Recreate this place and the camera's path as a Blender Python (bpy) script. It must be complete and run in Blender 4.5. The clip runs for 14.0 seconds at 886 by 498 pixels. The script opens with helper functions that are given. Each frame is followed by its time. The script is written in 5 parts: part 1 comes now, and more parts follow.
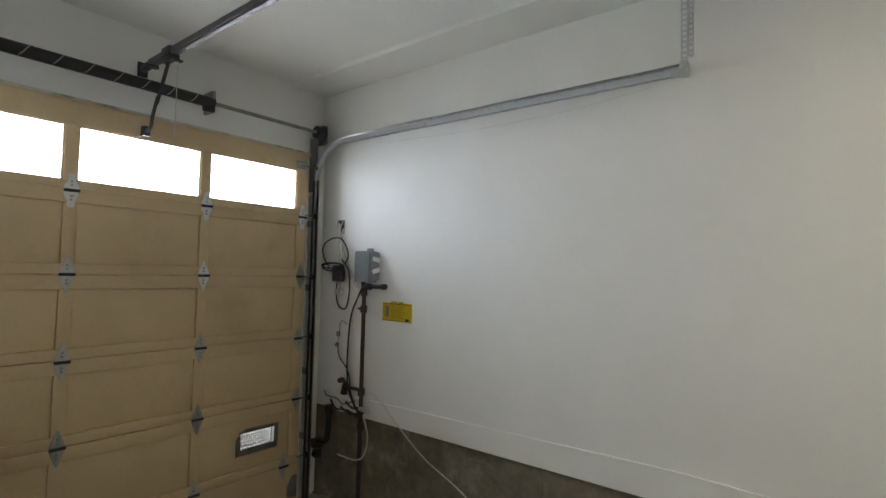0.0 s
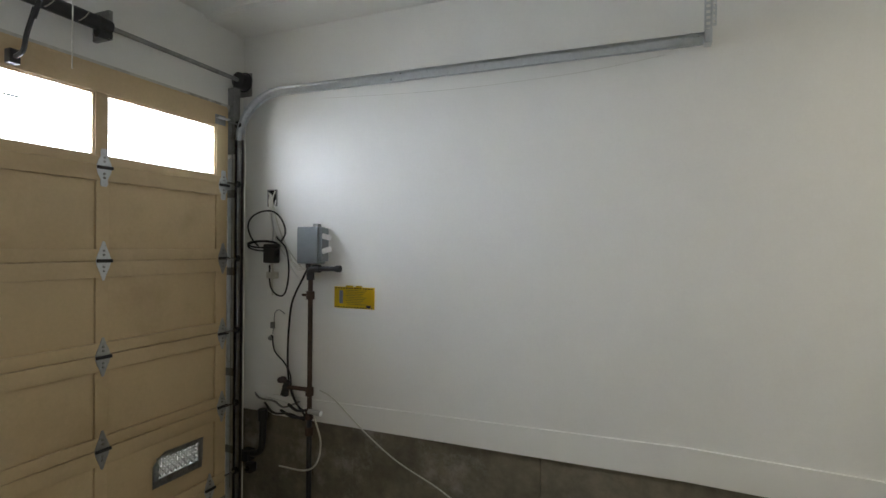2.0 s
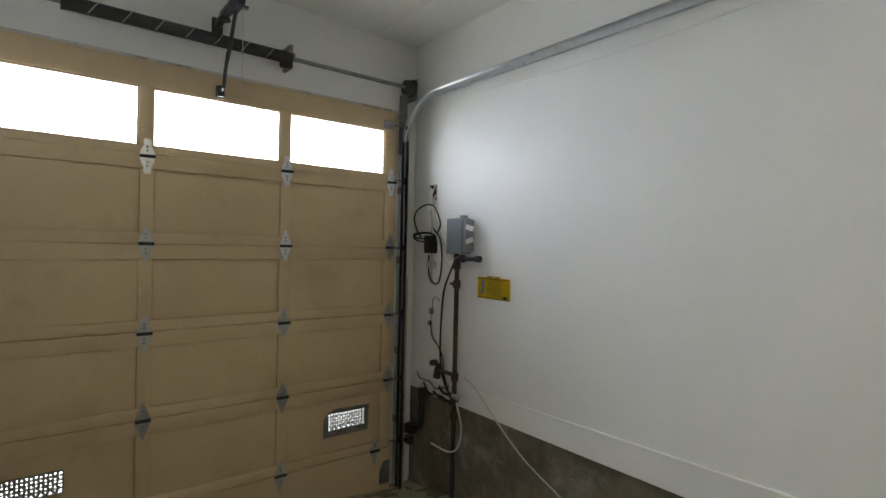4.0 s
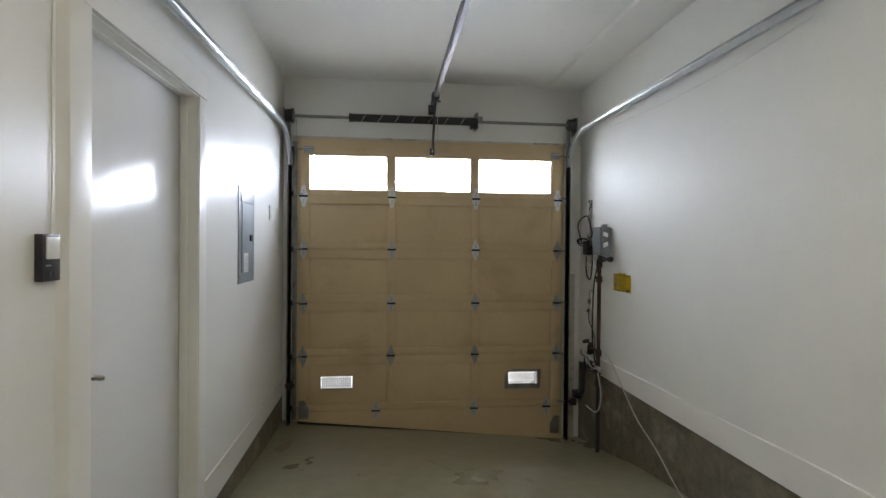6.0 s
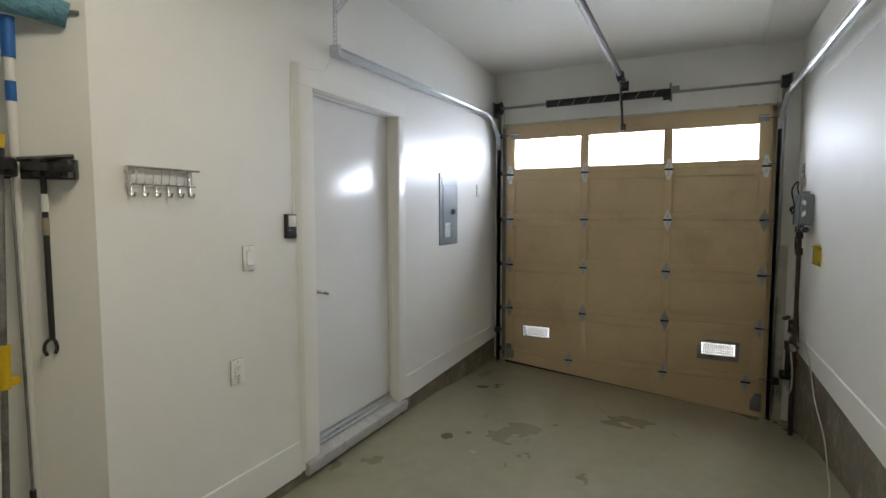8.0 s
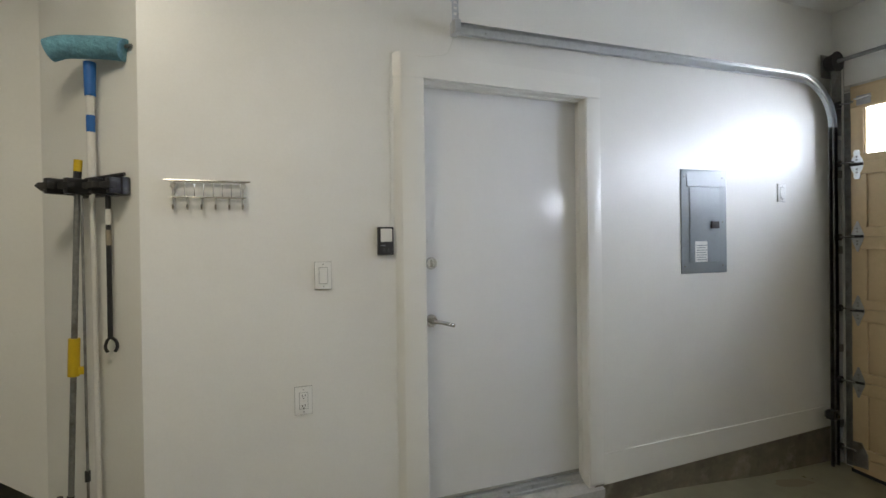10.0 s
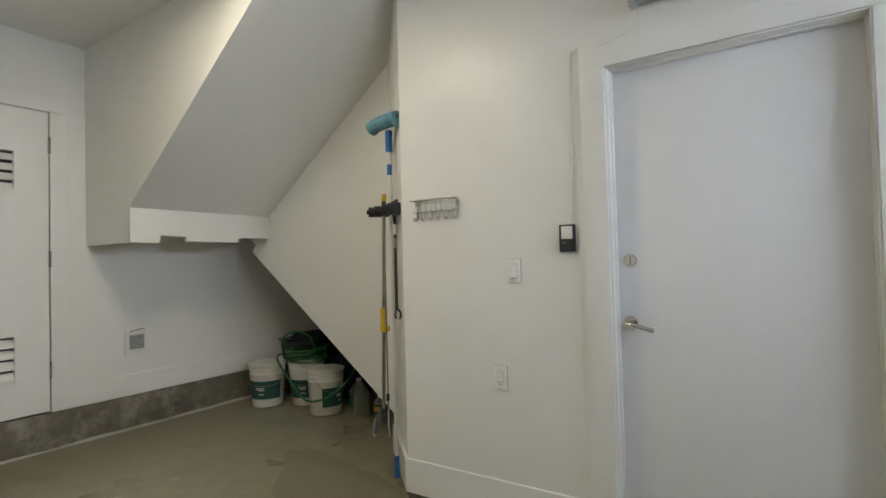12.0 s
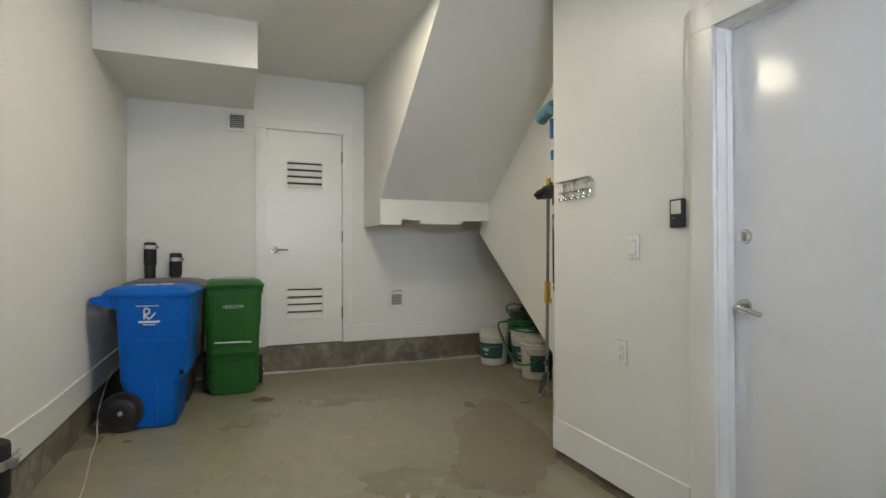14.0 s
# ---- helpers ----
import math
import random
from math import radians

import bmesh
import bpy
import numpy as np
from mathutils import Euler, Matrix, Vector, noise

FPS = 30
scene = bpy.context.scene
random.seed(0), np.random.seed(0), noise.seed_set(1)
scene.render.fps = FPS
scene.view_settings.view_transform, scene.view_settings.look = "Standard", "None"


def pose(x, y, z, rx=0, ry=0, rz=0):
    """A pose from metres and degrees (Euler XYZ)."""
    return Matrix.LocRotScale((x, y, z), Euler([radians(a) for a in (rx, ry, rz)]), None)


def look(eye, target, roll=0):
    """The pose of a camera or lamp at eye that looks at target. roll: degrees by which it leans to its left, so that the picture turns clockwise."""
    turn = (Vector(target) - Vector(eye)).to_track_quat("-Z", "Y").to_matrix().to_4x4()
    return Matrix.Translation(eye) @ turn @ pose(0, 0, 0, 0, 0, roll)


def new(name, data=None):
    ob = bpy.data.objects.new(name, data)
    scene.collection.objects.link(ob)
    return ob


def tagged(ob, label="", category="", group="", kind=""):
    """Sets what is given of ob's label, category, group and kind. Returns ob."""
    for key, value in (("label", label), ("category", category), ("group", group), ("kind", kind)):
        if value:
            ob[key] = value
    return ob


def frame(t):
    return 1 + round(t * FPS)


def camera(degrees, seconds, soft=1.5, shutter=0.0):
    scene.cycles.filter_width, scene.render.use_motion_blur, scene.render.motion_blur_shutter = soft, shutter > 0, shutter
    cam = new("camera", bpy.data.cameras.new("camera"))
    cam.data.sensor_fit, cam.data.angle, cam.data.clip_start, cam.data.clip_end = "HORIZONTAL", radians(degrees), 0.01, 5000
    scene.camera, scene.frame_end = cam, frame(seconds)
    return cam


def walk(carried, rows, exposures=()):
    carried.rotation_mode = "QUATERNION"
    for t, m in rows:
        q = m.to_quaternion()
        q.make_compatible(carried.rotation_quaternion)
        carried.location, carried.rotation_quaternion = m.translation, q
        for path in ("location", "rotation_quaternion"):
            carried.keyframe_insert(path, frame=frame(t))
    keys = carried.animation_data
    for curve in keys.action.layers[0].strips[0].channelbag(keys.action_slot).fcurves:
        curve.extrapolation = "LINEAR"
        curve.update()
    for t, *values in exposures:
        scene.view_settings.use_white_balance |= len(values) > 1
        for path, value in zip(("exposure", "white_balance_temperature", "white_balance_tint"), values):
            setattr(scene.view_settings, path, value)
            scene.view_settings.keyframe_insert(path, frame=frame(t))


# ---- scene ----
cam = camera(82.0, 14.0)
PATH = [
    (0, (0.450, 0.535, 1.427), (-0.800, 2.094, 1.515), 1.4),
    (0.5, (0.350, 0.535, 1.441), (-0.871, 2.116, 1.547), 0.8),
    (1, (0.130, 0.540, 1.453), (-0.893, 2.258, 1.515), -0.1),
    (1.5, (-0.130, 0.505, 1.455), (-0.983, 2.314, 1.499), 0.4),
    (2, (-0.371, 0.484, 1.45), (-1.13, 2.334, 1.44), 0.6),
    (2.2, (-0.404, 0.567, 1.472), (-1.153, 2.421, 1.456), 0.5),
    (4.3, (0.408, 1.052, 1.385), (-1.298, 2.095, 1.389), 1.7),
    (4.5, (0.563, 1.092, 1.394), (-1.209, 2.021, 1.41), 1.9),
    (5, (0.931, 1.149, 1.436), (-0.935, 1.866, 1.402), 0.7),
    (5.5, (1.296, 1.249, 1.38), (-0.664, 1.646, 1.343), 1.4),
    (6, (1.636, 1.388, 1.409), (-0.353, 1.602, 1.392), 0.5),
    (6.5, (1.946, 1.637, 1.428), (-0.051, 1.554, 1.367), 1.2),
    (7, (2.229, 1.859, 1.443), (0.26, 1.521, 1.356), 0.3),
    (7.5, (2.327, 2.148, 1.446), (0.425, 1.536, 1.35), -0.2),
    (7.7, (2.307, 2.252, 1.444), (0.447, 1.528, 1.326), 0.0),
    (9.8, (0.937, 2.696, 1.348), (0.006, 0.926, 1.32), -1.7),
    (10, (0.78, 2.707, 1.343), (0.046, 0.847, 1.328), -0.8),
    (10.5, (0.402, 2.722, 1.324), (0.138, 0.739, 1.305), -0.9),
    (11, (0.045, 2.772, 1.344), (0.25, 0.783, 1.322), -1.2),
    (11.5, (-0.317, 2.757, 1.285), (0.383, 0.884, 1.272), -0.2),
    (12, (-0.62, 2.746, 1.273), (0.479, 1.076, 1.323), -1.5),
    (12.5, (-0.947, 2.75, 1.25), (0.437, 1.307, 1.308), -0.9),
    (13, (-1.21, 2.681, 1.209), (0.384, 1.475, 1.286), -0.6),
    (13.5, (-1.403, 2.519, 1.202), (0.326, 1.515, 1.244), -1.4),
    (14, (-1.504, 2.273, 1.194), (0.353, 1.529, 1.211), -0.2),
]
EXPOSURES = [(0, 0.06), (7, 0.10), (10.5, 0.10), (12, 0.22), (14, 0.30)]
walk(cam, [(t, look(eye, target, roll)) for t, eye, target, roll in PATH], EXPOSURES)

# ---------------------------------------------------------------- plan
LEFT, RIGHT, FRONT, BACK, CEIL = 0.48, 3.15, -2.93, 3.48, 2.86
DOOR_X = -2.86          # inner face of the overhead door
BAY = 0.05              # wall under the upper flight
CORNER = 1.14           # end of the left wall


def lerp_table(x, table):
    for (x0, z0), (x1, z1) in zip(table, table[1:]):
        if x <= x1:
            k = min(1.0, max(0.0, (x - x0) / (x1 - x0)))
            return z0 + (z1 - z0) * k
    return table[-1][1]


def floor_z(x, y):
    """The slab falls to the overhead door, more on the low side."""
    a = lerp_table(x, [(-2.95, -0.14), (-2.2, -0.12), (-1.5, -0.069), (-0.6, -0.058), (0.0, -0.065), (1.1, -0.060), (3.5, 0.078)])
    b = lerp_table(x, [(-2.95, -0.375), (-2.5, -0.30), (-1.8, -0.155), (-1.1, -0.055), (0.0, 0.05), (1.4, 0.11), (3.5, 0.085)])
    k = min(1.0, max(0.0, (y - LEFT) / (RIGHT - LEFT)))
    return a + (b - a) * k


# ---------------------------------------------------------------- light
world = bpy.data.worlds.new("sky")
scene.world = world
world.use_nodes = True
_n = world.node_tree.nodes
_sky = _n.new("ShaderNodeTexSky")
_sky.sky_type, _sky.sun_disc = "NISHITA", False
_sky.sun_elevation, _sky.sun_rotation = radians(48), radians(60)
world.node_tree.links.new(_sky.outputs[0], _n["Background"].inputs[0])
_n["Background"].inputs[1].default_value = 0.12

sun = new("sun", bpy.data.lights.new("sun", "SUN"))
sun.data.energy, sun.data.angle, sun.data.color = 3.0, radians(0.6), (1, 0.95, 0.88)
sun.matrix_world = look((20, 8, 24), (0, 0, 0))

# daylight that falls in through the three panes of the overhead door
for pane_y in (1.04, 1.78, 2.52):
    lamp = new("window_daylight", bpy.data.lights.new("window_daylight", "AREA"))
    lamp.data.shape, lamp.data.size, lamp.data.size_y = "RECTANGLE", 0.80, 0.40
    lamp.data.energy, lamp.data.color = 13.5, (0.71, 0.79, 1.0)
    lamp.matrix_world = look((-3.24, pane_y, 2.08), (-1.84, pane_y - 0.86, 1.22))

LAMP_AT = (1.36, 1.76)
lamp = new("ceiling_lamp_light", bpy.data.lights.new("ceiling_lamp_light", "AREA"))
lamp.data.shape, lamp.data.size = "DISK", 0.60
lamp.data.energy, lamp.data.color = 17.0, (1.0, 0.905, 0.70)
lamp.matrix_world = pose(LAMP_AT[0], LAMP_AT[1], CEIL - 0.062)


# ---------------------------------------------------------------- materials
def mat(name, color, rough=0.6, metal=0.0, vary=0.10, scale=3.0, fine=60.0, bump=0.1, bump_scale=None, depth=0.002,
        rough_vary=0.1, dirt=None, dirt_scale=1.2, dirt_at=0.62, dirt_soft=0.12, spec=0.5, per_object=0.0, coat=0.0):
    """A painted, plastic, metal or mineral surface with variation at two scales, wear and fine relief."""
    m = bpy.data.materials.new(name)
    m.use_nodes = True
    nt = m.node_tree
    n, l = nt.nodes, nt.links
    p = n["Principled BSDF"]
    tc = n.new("ShaderNodeTexCoord")
    geo = n.new("ShaderNodeNewGeometry")

    def tex(s, detail=4.0, roughness=0.6):
        t = n.new("ShaderNodeTexNoise")
        t.inputs["Scale"].default_value, t.inputs["Detail"].default_value, t.inputs["Roughness"].default_value = s, detail, roughness
        l.new(geo.outputs["Position"], t.inputs["Vector"])
        return t

    def ramp(src, a, b, lo, hi):
        r = n.new("ShaderNodeMapRange")
        for i, v in zip((1, 2, 3, 4), (a, b, lo, hi)):
            r.inputs[i].default_value = v
        l.new(src, r.inputs[0])
        return r.outputs[0]

    big, small = tex(scale), tex(fine, 3.0)
    mul = n.new("ShaderNodeMath")
    mul.operation = "MULTIPLY"
    l.new(ramp(big.outputs[0], 0.3, 0.7, 1 - vary, 1 + vary), mul.inputs[0])
    l.new(ramp(small.outputs[0], 0.3, 0.7, 1 - vary * 0.5, 1 + vary * 0.5), mul.inputs[1])
    out = mul.outputs[0]
    if per_object:
        info = n.new("ShaderNodeObjectInfo")
        m2 = n.new("ShaderNodeMath")
        m2.operation = "MULTIPLY"
        l.new(out, m2.inputs[0])
        l.new(ramp(info.outputs["Random"], 0, 1, 1 - per_object, 1 + per_object), m2.inputs[1])
        out = m2.outputs[0]
    base = n.new("ShaderNodeVectorMath")
    base.operation = "SCALE"
    base.inputs[0].default_value = color
    l.new(out, base.inputs["Scale"])
    col = base.outputs[0]
    if dirt:
        stain = tex(dirt_scale, 6.0, 0.65)
        mix = n.new("ShaderNodeMix")
        mix.data_type = "RGBA"
        l.new(ramp(stain.outputs[0], dirt_at - dirt_soft * 0.5, dirt_at + dirt_soft, 0.0, dirt[3]), mix.inputs[0])
        l.new(col, mix.inputs[6])
        mix.inputs[7].default_value = (*dirt[:3], 1)
        col = mix.outputs[2]
    l.new(col, p.inputs["Base Color"])
    l.new(ramp(big.outputs[0], 0.3, 0.7, max(0.02, rough - rough_vary), min(1.0, rough + rough_vary)), p.inputs["Roughness"])
    p.inputs["Metallic"].default_value = metal
    p.inputs["Specular IOR Level"].default_value = spec
    p.inputs["Coat Weight"].default_value = coat
    if bump:
        b = n.new("ShaderNodeBump")
        b.inputs["Strength"].default_value, b.inputs["Distance"].default_value = bump, depth
        l.new(tex(bump_scale or fine, 2.0).outputs[0], b.inputs["Height"])
        l.new(b.outputs[0], p.inputs["Normal"])
    return m


WALL = mat("wall_paint", (0.80, 0.79, 0.75), 0.58, vary=0.025, scale=1.6, fine=90, bump=0.16, bump_scale=140, depth=0.0012, rough_vary=0.03, spec=0.22)
SATIN = mat("satin_wall_paint", (0.80, 0.79, 0.75), 0.34, vary=0.025, scale=1.6, fine=90, bump=0.12, bump_scale=140, depth=0.001, rough_vary=0.03, spec=0.38)
EGGSHELL = mat("eggshell_wall_paint", (0.80, 0.79, 0.75), 0.54, vary=0.025, scale=1.6, fine=90, bump=0.12, bump_scale=140, depth=0.001, rough_vary=0.03, spec=0.24)
CEILING = mat("ceiling_paint", (0.78, 0.77, 0.73), 0.55, vary=0.03, scale=1.2, fine=70, bump=0.2, bump_scale=110, depth=0.0015)
TRIM = mat("trim_paint", (0.82, 0.81, 0.77), 0.3, vary=0.012, scale=0.8, fine=50, bump=0.06, bump_scale=60, depth=0.001, rough_vary=0.0)
LEAF = mat("door_paint", (0.80, 0.80, 0.80), 0.17, vary=0.015, scale=1.0, fine=40, bump=0.02, bump_scale=60, depth=0.0006, rough_vary=0.02, spec=0.34)
FLOOR = mat("floor_concrete", (0.292, 0.276, 0.188), 0.30, vary=0.17, scale=1.1, fine=9, bump=0.12, bump_scale=40, depth=0.002, rough_vary=0.05,
            dirt=(0.170, 0.142, 0.096, 0.5), dirt_scale=1.1, dirt_at=0.55, dirt_soft=0.3)
CURB = mat("curb_concrete", (0.175, 0.150, 0.108), 0.8, vary=0.34, scale=2.2, fine=17, bump=0.6, bump_scale=26, depth=0.006,
           dirt=(0.36, 0.34, 0.30, 0.8), dirt_scale=4.2, dirt_at=0.60)
TAN = mat("overhead_door_paint", (0.585, 0.44, 0.255), 0.55, vary=0.06, scale=1.8, fine=55, bump=0.12, bump_scale=80, depth=0.001,
          dirt=(0.37, 0.25, 0.13, 0.4), dirt_scale=2.2, dirt_at=0.60)
GALV = mat("galvanised_steel", (0.60, 0.62, 0.63), 0.32, 0.85, vary=0.06, scale=40, fine=120, bump=0.04, rough_vary=0.05)
DULL = mat("dull_steel", (0.30, 0.30, 0.29), 0.5, 0.85, vary=0.25, scale=12, fine=80, bump=0.15, rough_vary=0.12,
           dirt=(0.12, 0.08, 0.05, 0.6), dirt_scale=9, dirt_at=0.6)
BLACK = mat("black_steel", (0.035, 0.035, 0.037), 0.42, 0.3, vary=0.2, scale=9, fine=70, bump=0.1)
STRIPE = mat("spring_stripe", (0.36, 0.34, 0.29), 0.6, vary=0.15, scale=20, fine=90, bump=0.0)
PANELGREY = mat("panel_grey", (0.25, 0.28, 0.30), 0.38, vary=0.06, scale=5, fine=70, bump=0.05)
BOXGREY = mat("box_grey", (0.20, 0.225, 0.24), 0.45, vary=0.08, scale=8, fine=70, bump=0.06)
WHITEPL = mat("white_plastic", (0.76, 0.75, 0.70), 0.35, vary=0.03, scale=8, fine=80, bump=0.03)
MATTE = mat("matte_black_housing", (0.022, 0.021, 0.022), 0.8, vary=0.15, scale=8, fine=90, bump=0.1, spec=0.15)
RAIL = mat("drive_rail_steel", (0.15, 0.145, 0.15), 0.5, 0.8, vary=0.2, scale=10, fine=80, bump=0.08, rough_vary=0.08)
JAMB = mat("scraped_jamb_paint", (0.56, 0.54, 0.48), 0.75, vary=0.12, scale=7, fine=45, bump=0.25,
           dirt=(0.17, 0.14, 0.10, 0.75), dirt_scale=6, dirt_at=0.58)
BLACKPL = mat("black_plastic", (0.022, 0.022, 0.024), 0.35, vary=0.15, scale=8, fine=90, bump=0.08)
RUBBER = mat("black_rubber", (0.018, 0.018, 0.018), 0.75, vary=0.25, scale=9, fine=60, bump=0.2,
             dirt=(0.10, 0.09, 0.075, 0.5), dirt_scale=6, dirt_at=0.6)
CHROME = mat("satin_chrome", (0.62, 0.61, 0.58), 0.2, 1.0, vary=0.06, scale=20, fine=90, bump=0.0)
RUST = mat("rusted_pipe", (0.085, 0.055, 0.042), 0.75, 0.35, vary=0.35, scale=8, fine=60, bump=0.4, bump_scale=90, depth=0.002)
WOODOLD = mat("weathered_wood", (0.27, 0.235, 0.18), 0.8, vary=0.3, scale=6, fine=45, bump=0.3)
BLUE = mat("blue_bin_plastic", (0.0, 0.125, 0.52), 0.5, spec=0.25, vary=0.09, scale=4, fine=60, bump=0.12, bump_scale=160, depth=0.0008,
           dirt=(0.0, 0.13, 0.42, 0.4), dirt_scale=5, dirt_at=0.62)
GREEN = mat("green_bin_plastic", (0.024, 0.135, 0.024), 0.45, spec=0.3, vary=0.10, scale=4, fine=60, bump=0.12, bump_scale=160, depth=0.0008,
            dirt=(0.05, 0.13, 0.04, 0.4), dirt_scale=5, dirt_at=0.62)
GREYBIN = mat("black_bin_plastic", (0.04, 0.042, 0.045), 0.45, vary=0.12, scale=4, fine=60, bump=0.12, bump_scale=160, depth=0.0008)
BUCKET = mat("bucket_plastic", (0.74, 0.72, 0.66), 0.42, vary=0.05, scale=6, fine=60, bump=0.05,
             dirt=(0.42, 0.37, 0.29, 0.5), dirt_scale=6, dirt_at=0.62)
LABELGREEN = mat("dark_green_label", (0.018, 0.085, 0.07), 0.45, vary=0.12, scale=12, fine=80, bump=0.0)
HOSE = mat("green_hose", (0.025, 0.15, 0.05), 0.4, vary=0.15, scale=14, fine=90, bump=0.1)
YELLOW = mat("yellow_sign", (0.85, 0.60, 0.015), 0.45, vary=0.08, scale=9, fine=70, bump=0.05)
YELLOWPL = mat("yellow_plastic", (0.62, 0.42, 0.01), 0.4, vary=0.08, scale=9, fine=70, bump=0.05)
SIGNINK = mat("sign_ink", (0.42, 0.31, 0.03), 0.5, vary=0.1, scale=20, fine=90, bump=0.0)
PAPER = mat("paper_label", (0.72, 0.71, 0.68), 0.7, vary=0.04, scale=12, fine=80, bump=0.0)
BLUEPL = mat("blue_handle", (0.02, 0.13, 0.42), 0.4, vary=0.08, scale=9, fine=70, bump=0.05)
VENTGREY = mat("vent_grey", (0.36, 0.36, 0.34), 0.5, vary=0.1, scale=9, fine=60, bump=0.05)
HINGE = mat("hinge_steel", (0.40, 0.40, 0.40), 0.48, 0.6, vary=0.15, scale=15, fine=80, bump=0.1, per_object=0.2)
FLEECE = mat("teal_fleece", (0.15, 0.34, 0.43), 0.95, vary=0.25, scale=14, fine=80, bump=0.8, bump_scale=70, depth=0.012)
CORD = mat("pale_cord", (0.55, 0.53, 0.46), 0.6, vary=0.12, scale=12, fine=70, bump=0.05)
NAVY = mat("navy_cloth", (0.012, 0.018, 0.05), 0.9, vary=0.3, scale=9, fine=70, bump=0.4)
GLASSY = mat("dark_lens", (0.012, 0.012, 0.014), 0.12, vary=0.1, scale=6, fine=60, bump=0.0)
LIDGREY = mat("grey_lid_plastic", (0.10, 0.105, 0.11), 0.42, vary=0.12, scale=4, fine=60, bump=0.1)
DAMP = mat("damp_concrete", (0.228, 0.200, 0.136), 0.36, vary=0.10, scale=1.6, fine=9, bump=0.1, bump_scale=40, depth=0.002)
SILLGREY = mat("sill_grey_paint", (0.46, 0.45, 0.43), 0.35, vary=0.14, scale=5, fine=40, bump=0.1, dirt=(0.22, 0.19, 0.15, 0.5), dirt_scale=7, dirt_at=0.6)
PALE = mat("pale_concrete", (0.42, 0.40, 0.34), 0.45, vary=0.14, scale=4, fine=20, bump=0.1)
BROWNSTAIN = mat("rust_stain", (0.12, 0.075, 0.035), 0.6, vary=0.3, scale=9, fine=50, bump=0.05)

pane_mat = bpy.data.materials.new("window_glass")
pane_mat.use_nodes = True
_p = pane_mat.node_tree.nodes["Principled BSDF"]
_p.inputs["Transmission Weight"].default_value, _p.inputs["Roughness"].default_value = 1.0, 0.08
_p.inputs["Base Color"].default_value = (0.95, 0.97, 0.97, 1)
_p.inputs["IOR"].default_value = 1.45

glow_mat = bpy.data.materials.new("bright_outdoors")
glow_mat.use_nodes = True
_p = glow_mat.node_tree.nodes["Principled BSDF"]
_p.inputs["Base Color"].default_value = (0.8, 0.8, 0.8, 1)
_p.inputs["Emission Color"].default_value = (0.86, 0.93, 1.0, 1)
_p.inputs["Emission Strength"].default_value = 9.5

# emission stands in for sunlight on the ground outside
drive_mat = bpy.data.materials.new("driveway_glow")
drive_mat.use_nodes = True
_p = drive_mat.node_tree.nodes["Principled BSDF"]
_p.inputs["Base Color"].default_value = (0.6, 0.6, 0.58, 1)
_p.inputs["Emission Color"].default_value = (0.95, 0.96, 1.0, 1)
_p.inputs["Emission Strength"].default_value = 4.5


# ---------------------------------------------------------------- mesh helpers
def finish(name, bm, material, smooth=False):
    me = bpy.data.meshes.new(name)
    bmesh.ops.recalc_face_normals(bm, faces=bm.faces)
    bm.to_mesh(me)
    bm.free()
    for m in material if isinstance(material, (list, tuple)) else [material]:
        me.materials.append(m)
    if smooth:
        for f in me.polygons:
            f.use_smooth = True
        me.set_sharp_from_angle(angle=radians(38))
    return me


def part(name, bm, material, parent, label="", smooth=True):
    ob = new(name, finish(name, bm, material, smooth))
    ob.parent = parent
    if label:
        ob["label"] = label
    return ob


def setting(name, bm, material, label, category, smooth=False):
    return tagged(new(name, finish(name, bm, material, smooth)), label, category, kind="structure")


def thing(name, label, category, group="", at=(0, 0, 0), rz=0):
    ob = tagged(new(name), label, category, group)
    ob.empty_display_size = 0.05
    ob.matrix_basis = pose(*at, 0, 0, rz)
    return ob


def box(x0, y0, z0, x1, y1, z1, bevel=0.0, bm=None, seg=2):
    own = bmesh.new()
    bmesh.ops.create_cube(own, size=1.0)
    bmesh.ops.transform(own, verts=own.verts, matrix=Matrix.Translation(((x0 + x1) / 2, (y0 + y1) / 2, (z0 + z1) / 2)) @ Matrix.Diagonal((abs(x1 - x0), abs(y1 - y0), abs(z1 - z0), 1)))
    if bevel:
        bmesh.ops.bevel(own, geom=list(own.edges), offset=bevel, segments=seg, affect="EDGES", profile=0.6)
    return join(bm, own) if bm else own


def join(bm, other, m=None):
    if m is not None:
        bmesh.ops.transform(other, verts=other.verts, matrix=m)
    me = bpy.data.meshes.new("tmp")
    other.to_mesh(me)
    other.free()
    bm.from_mesh(me)
    bpy.data.meshes.remove(me)
    return bm


def frustum(p0, p1, r0, r1, seg=20, bm=None, caps=True):
    """A round bar between two points."""
    own = bmesh.new()
    p0, p1 = Vector(p0), Vector(p1)
    d = p1 - p0
    bmesh.ops.create_cone(own, cap_ends=caps, segments=seg, radius1=r0, radius2=r1, depth=d.length)
    bmesh.ops.transform(own, verts=own.verts, matrix=Matrix.Translation((p0 + p1) / 2) @ d.to_track_quat("Z", "Y").to_matrix().to_4x4())
    return join(bm, own) if bm else own


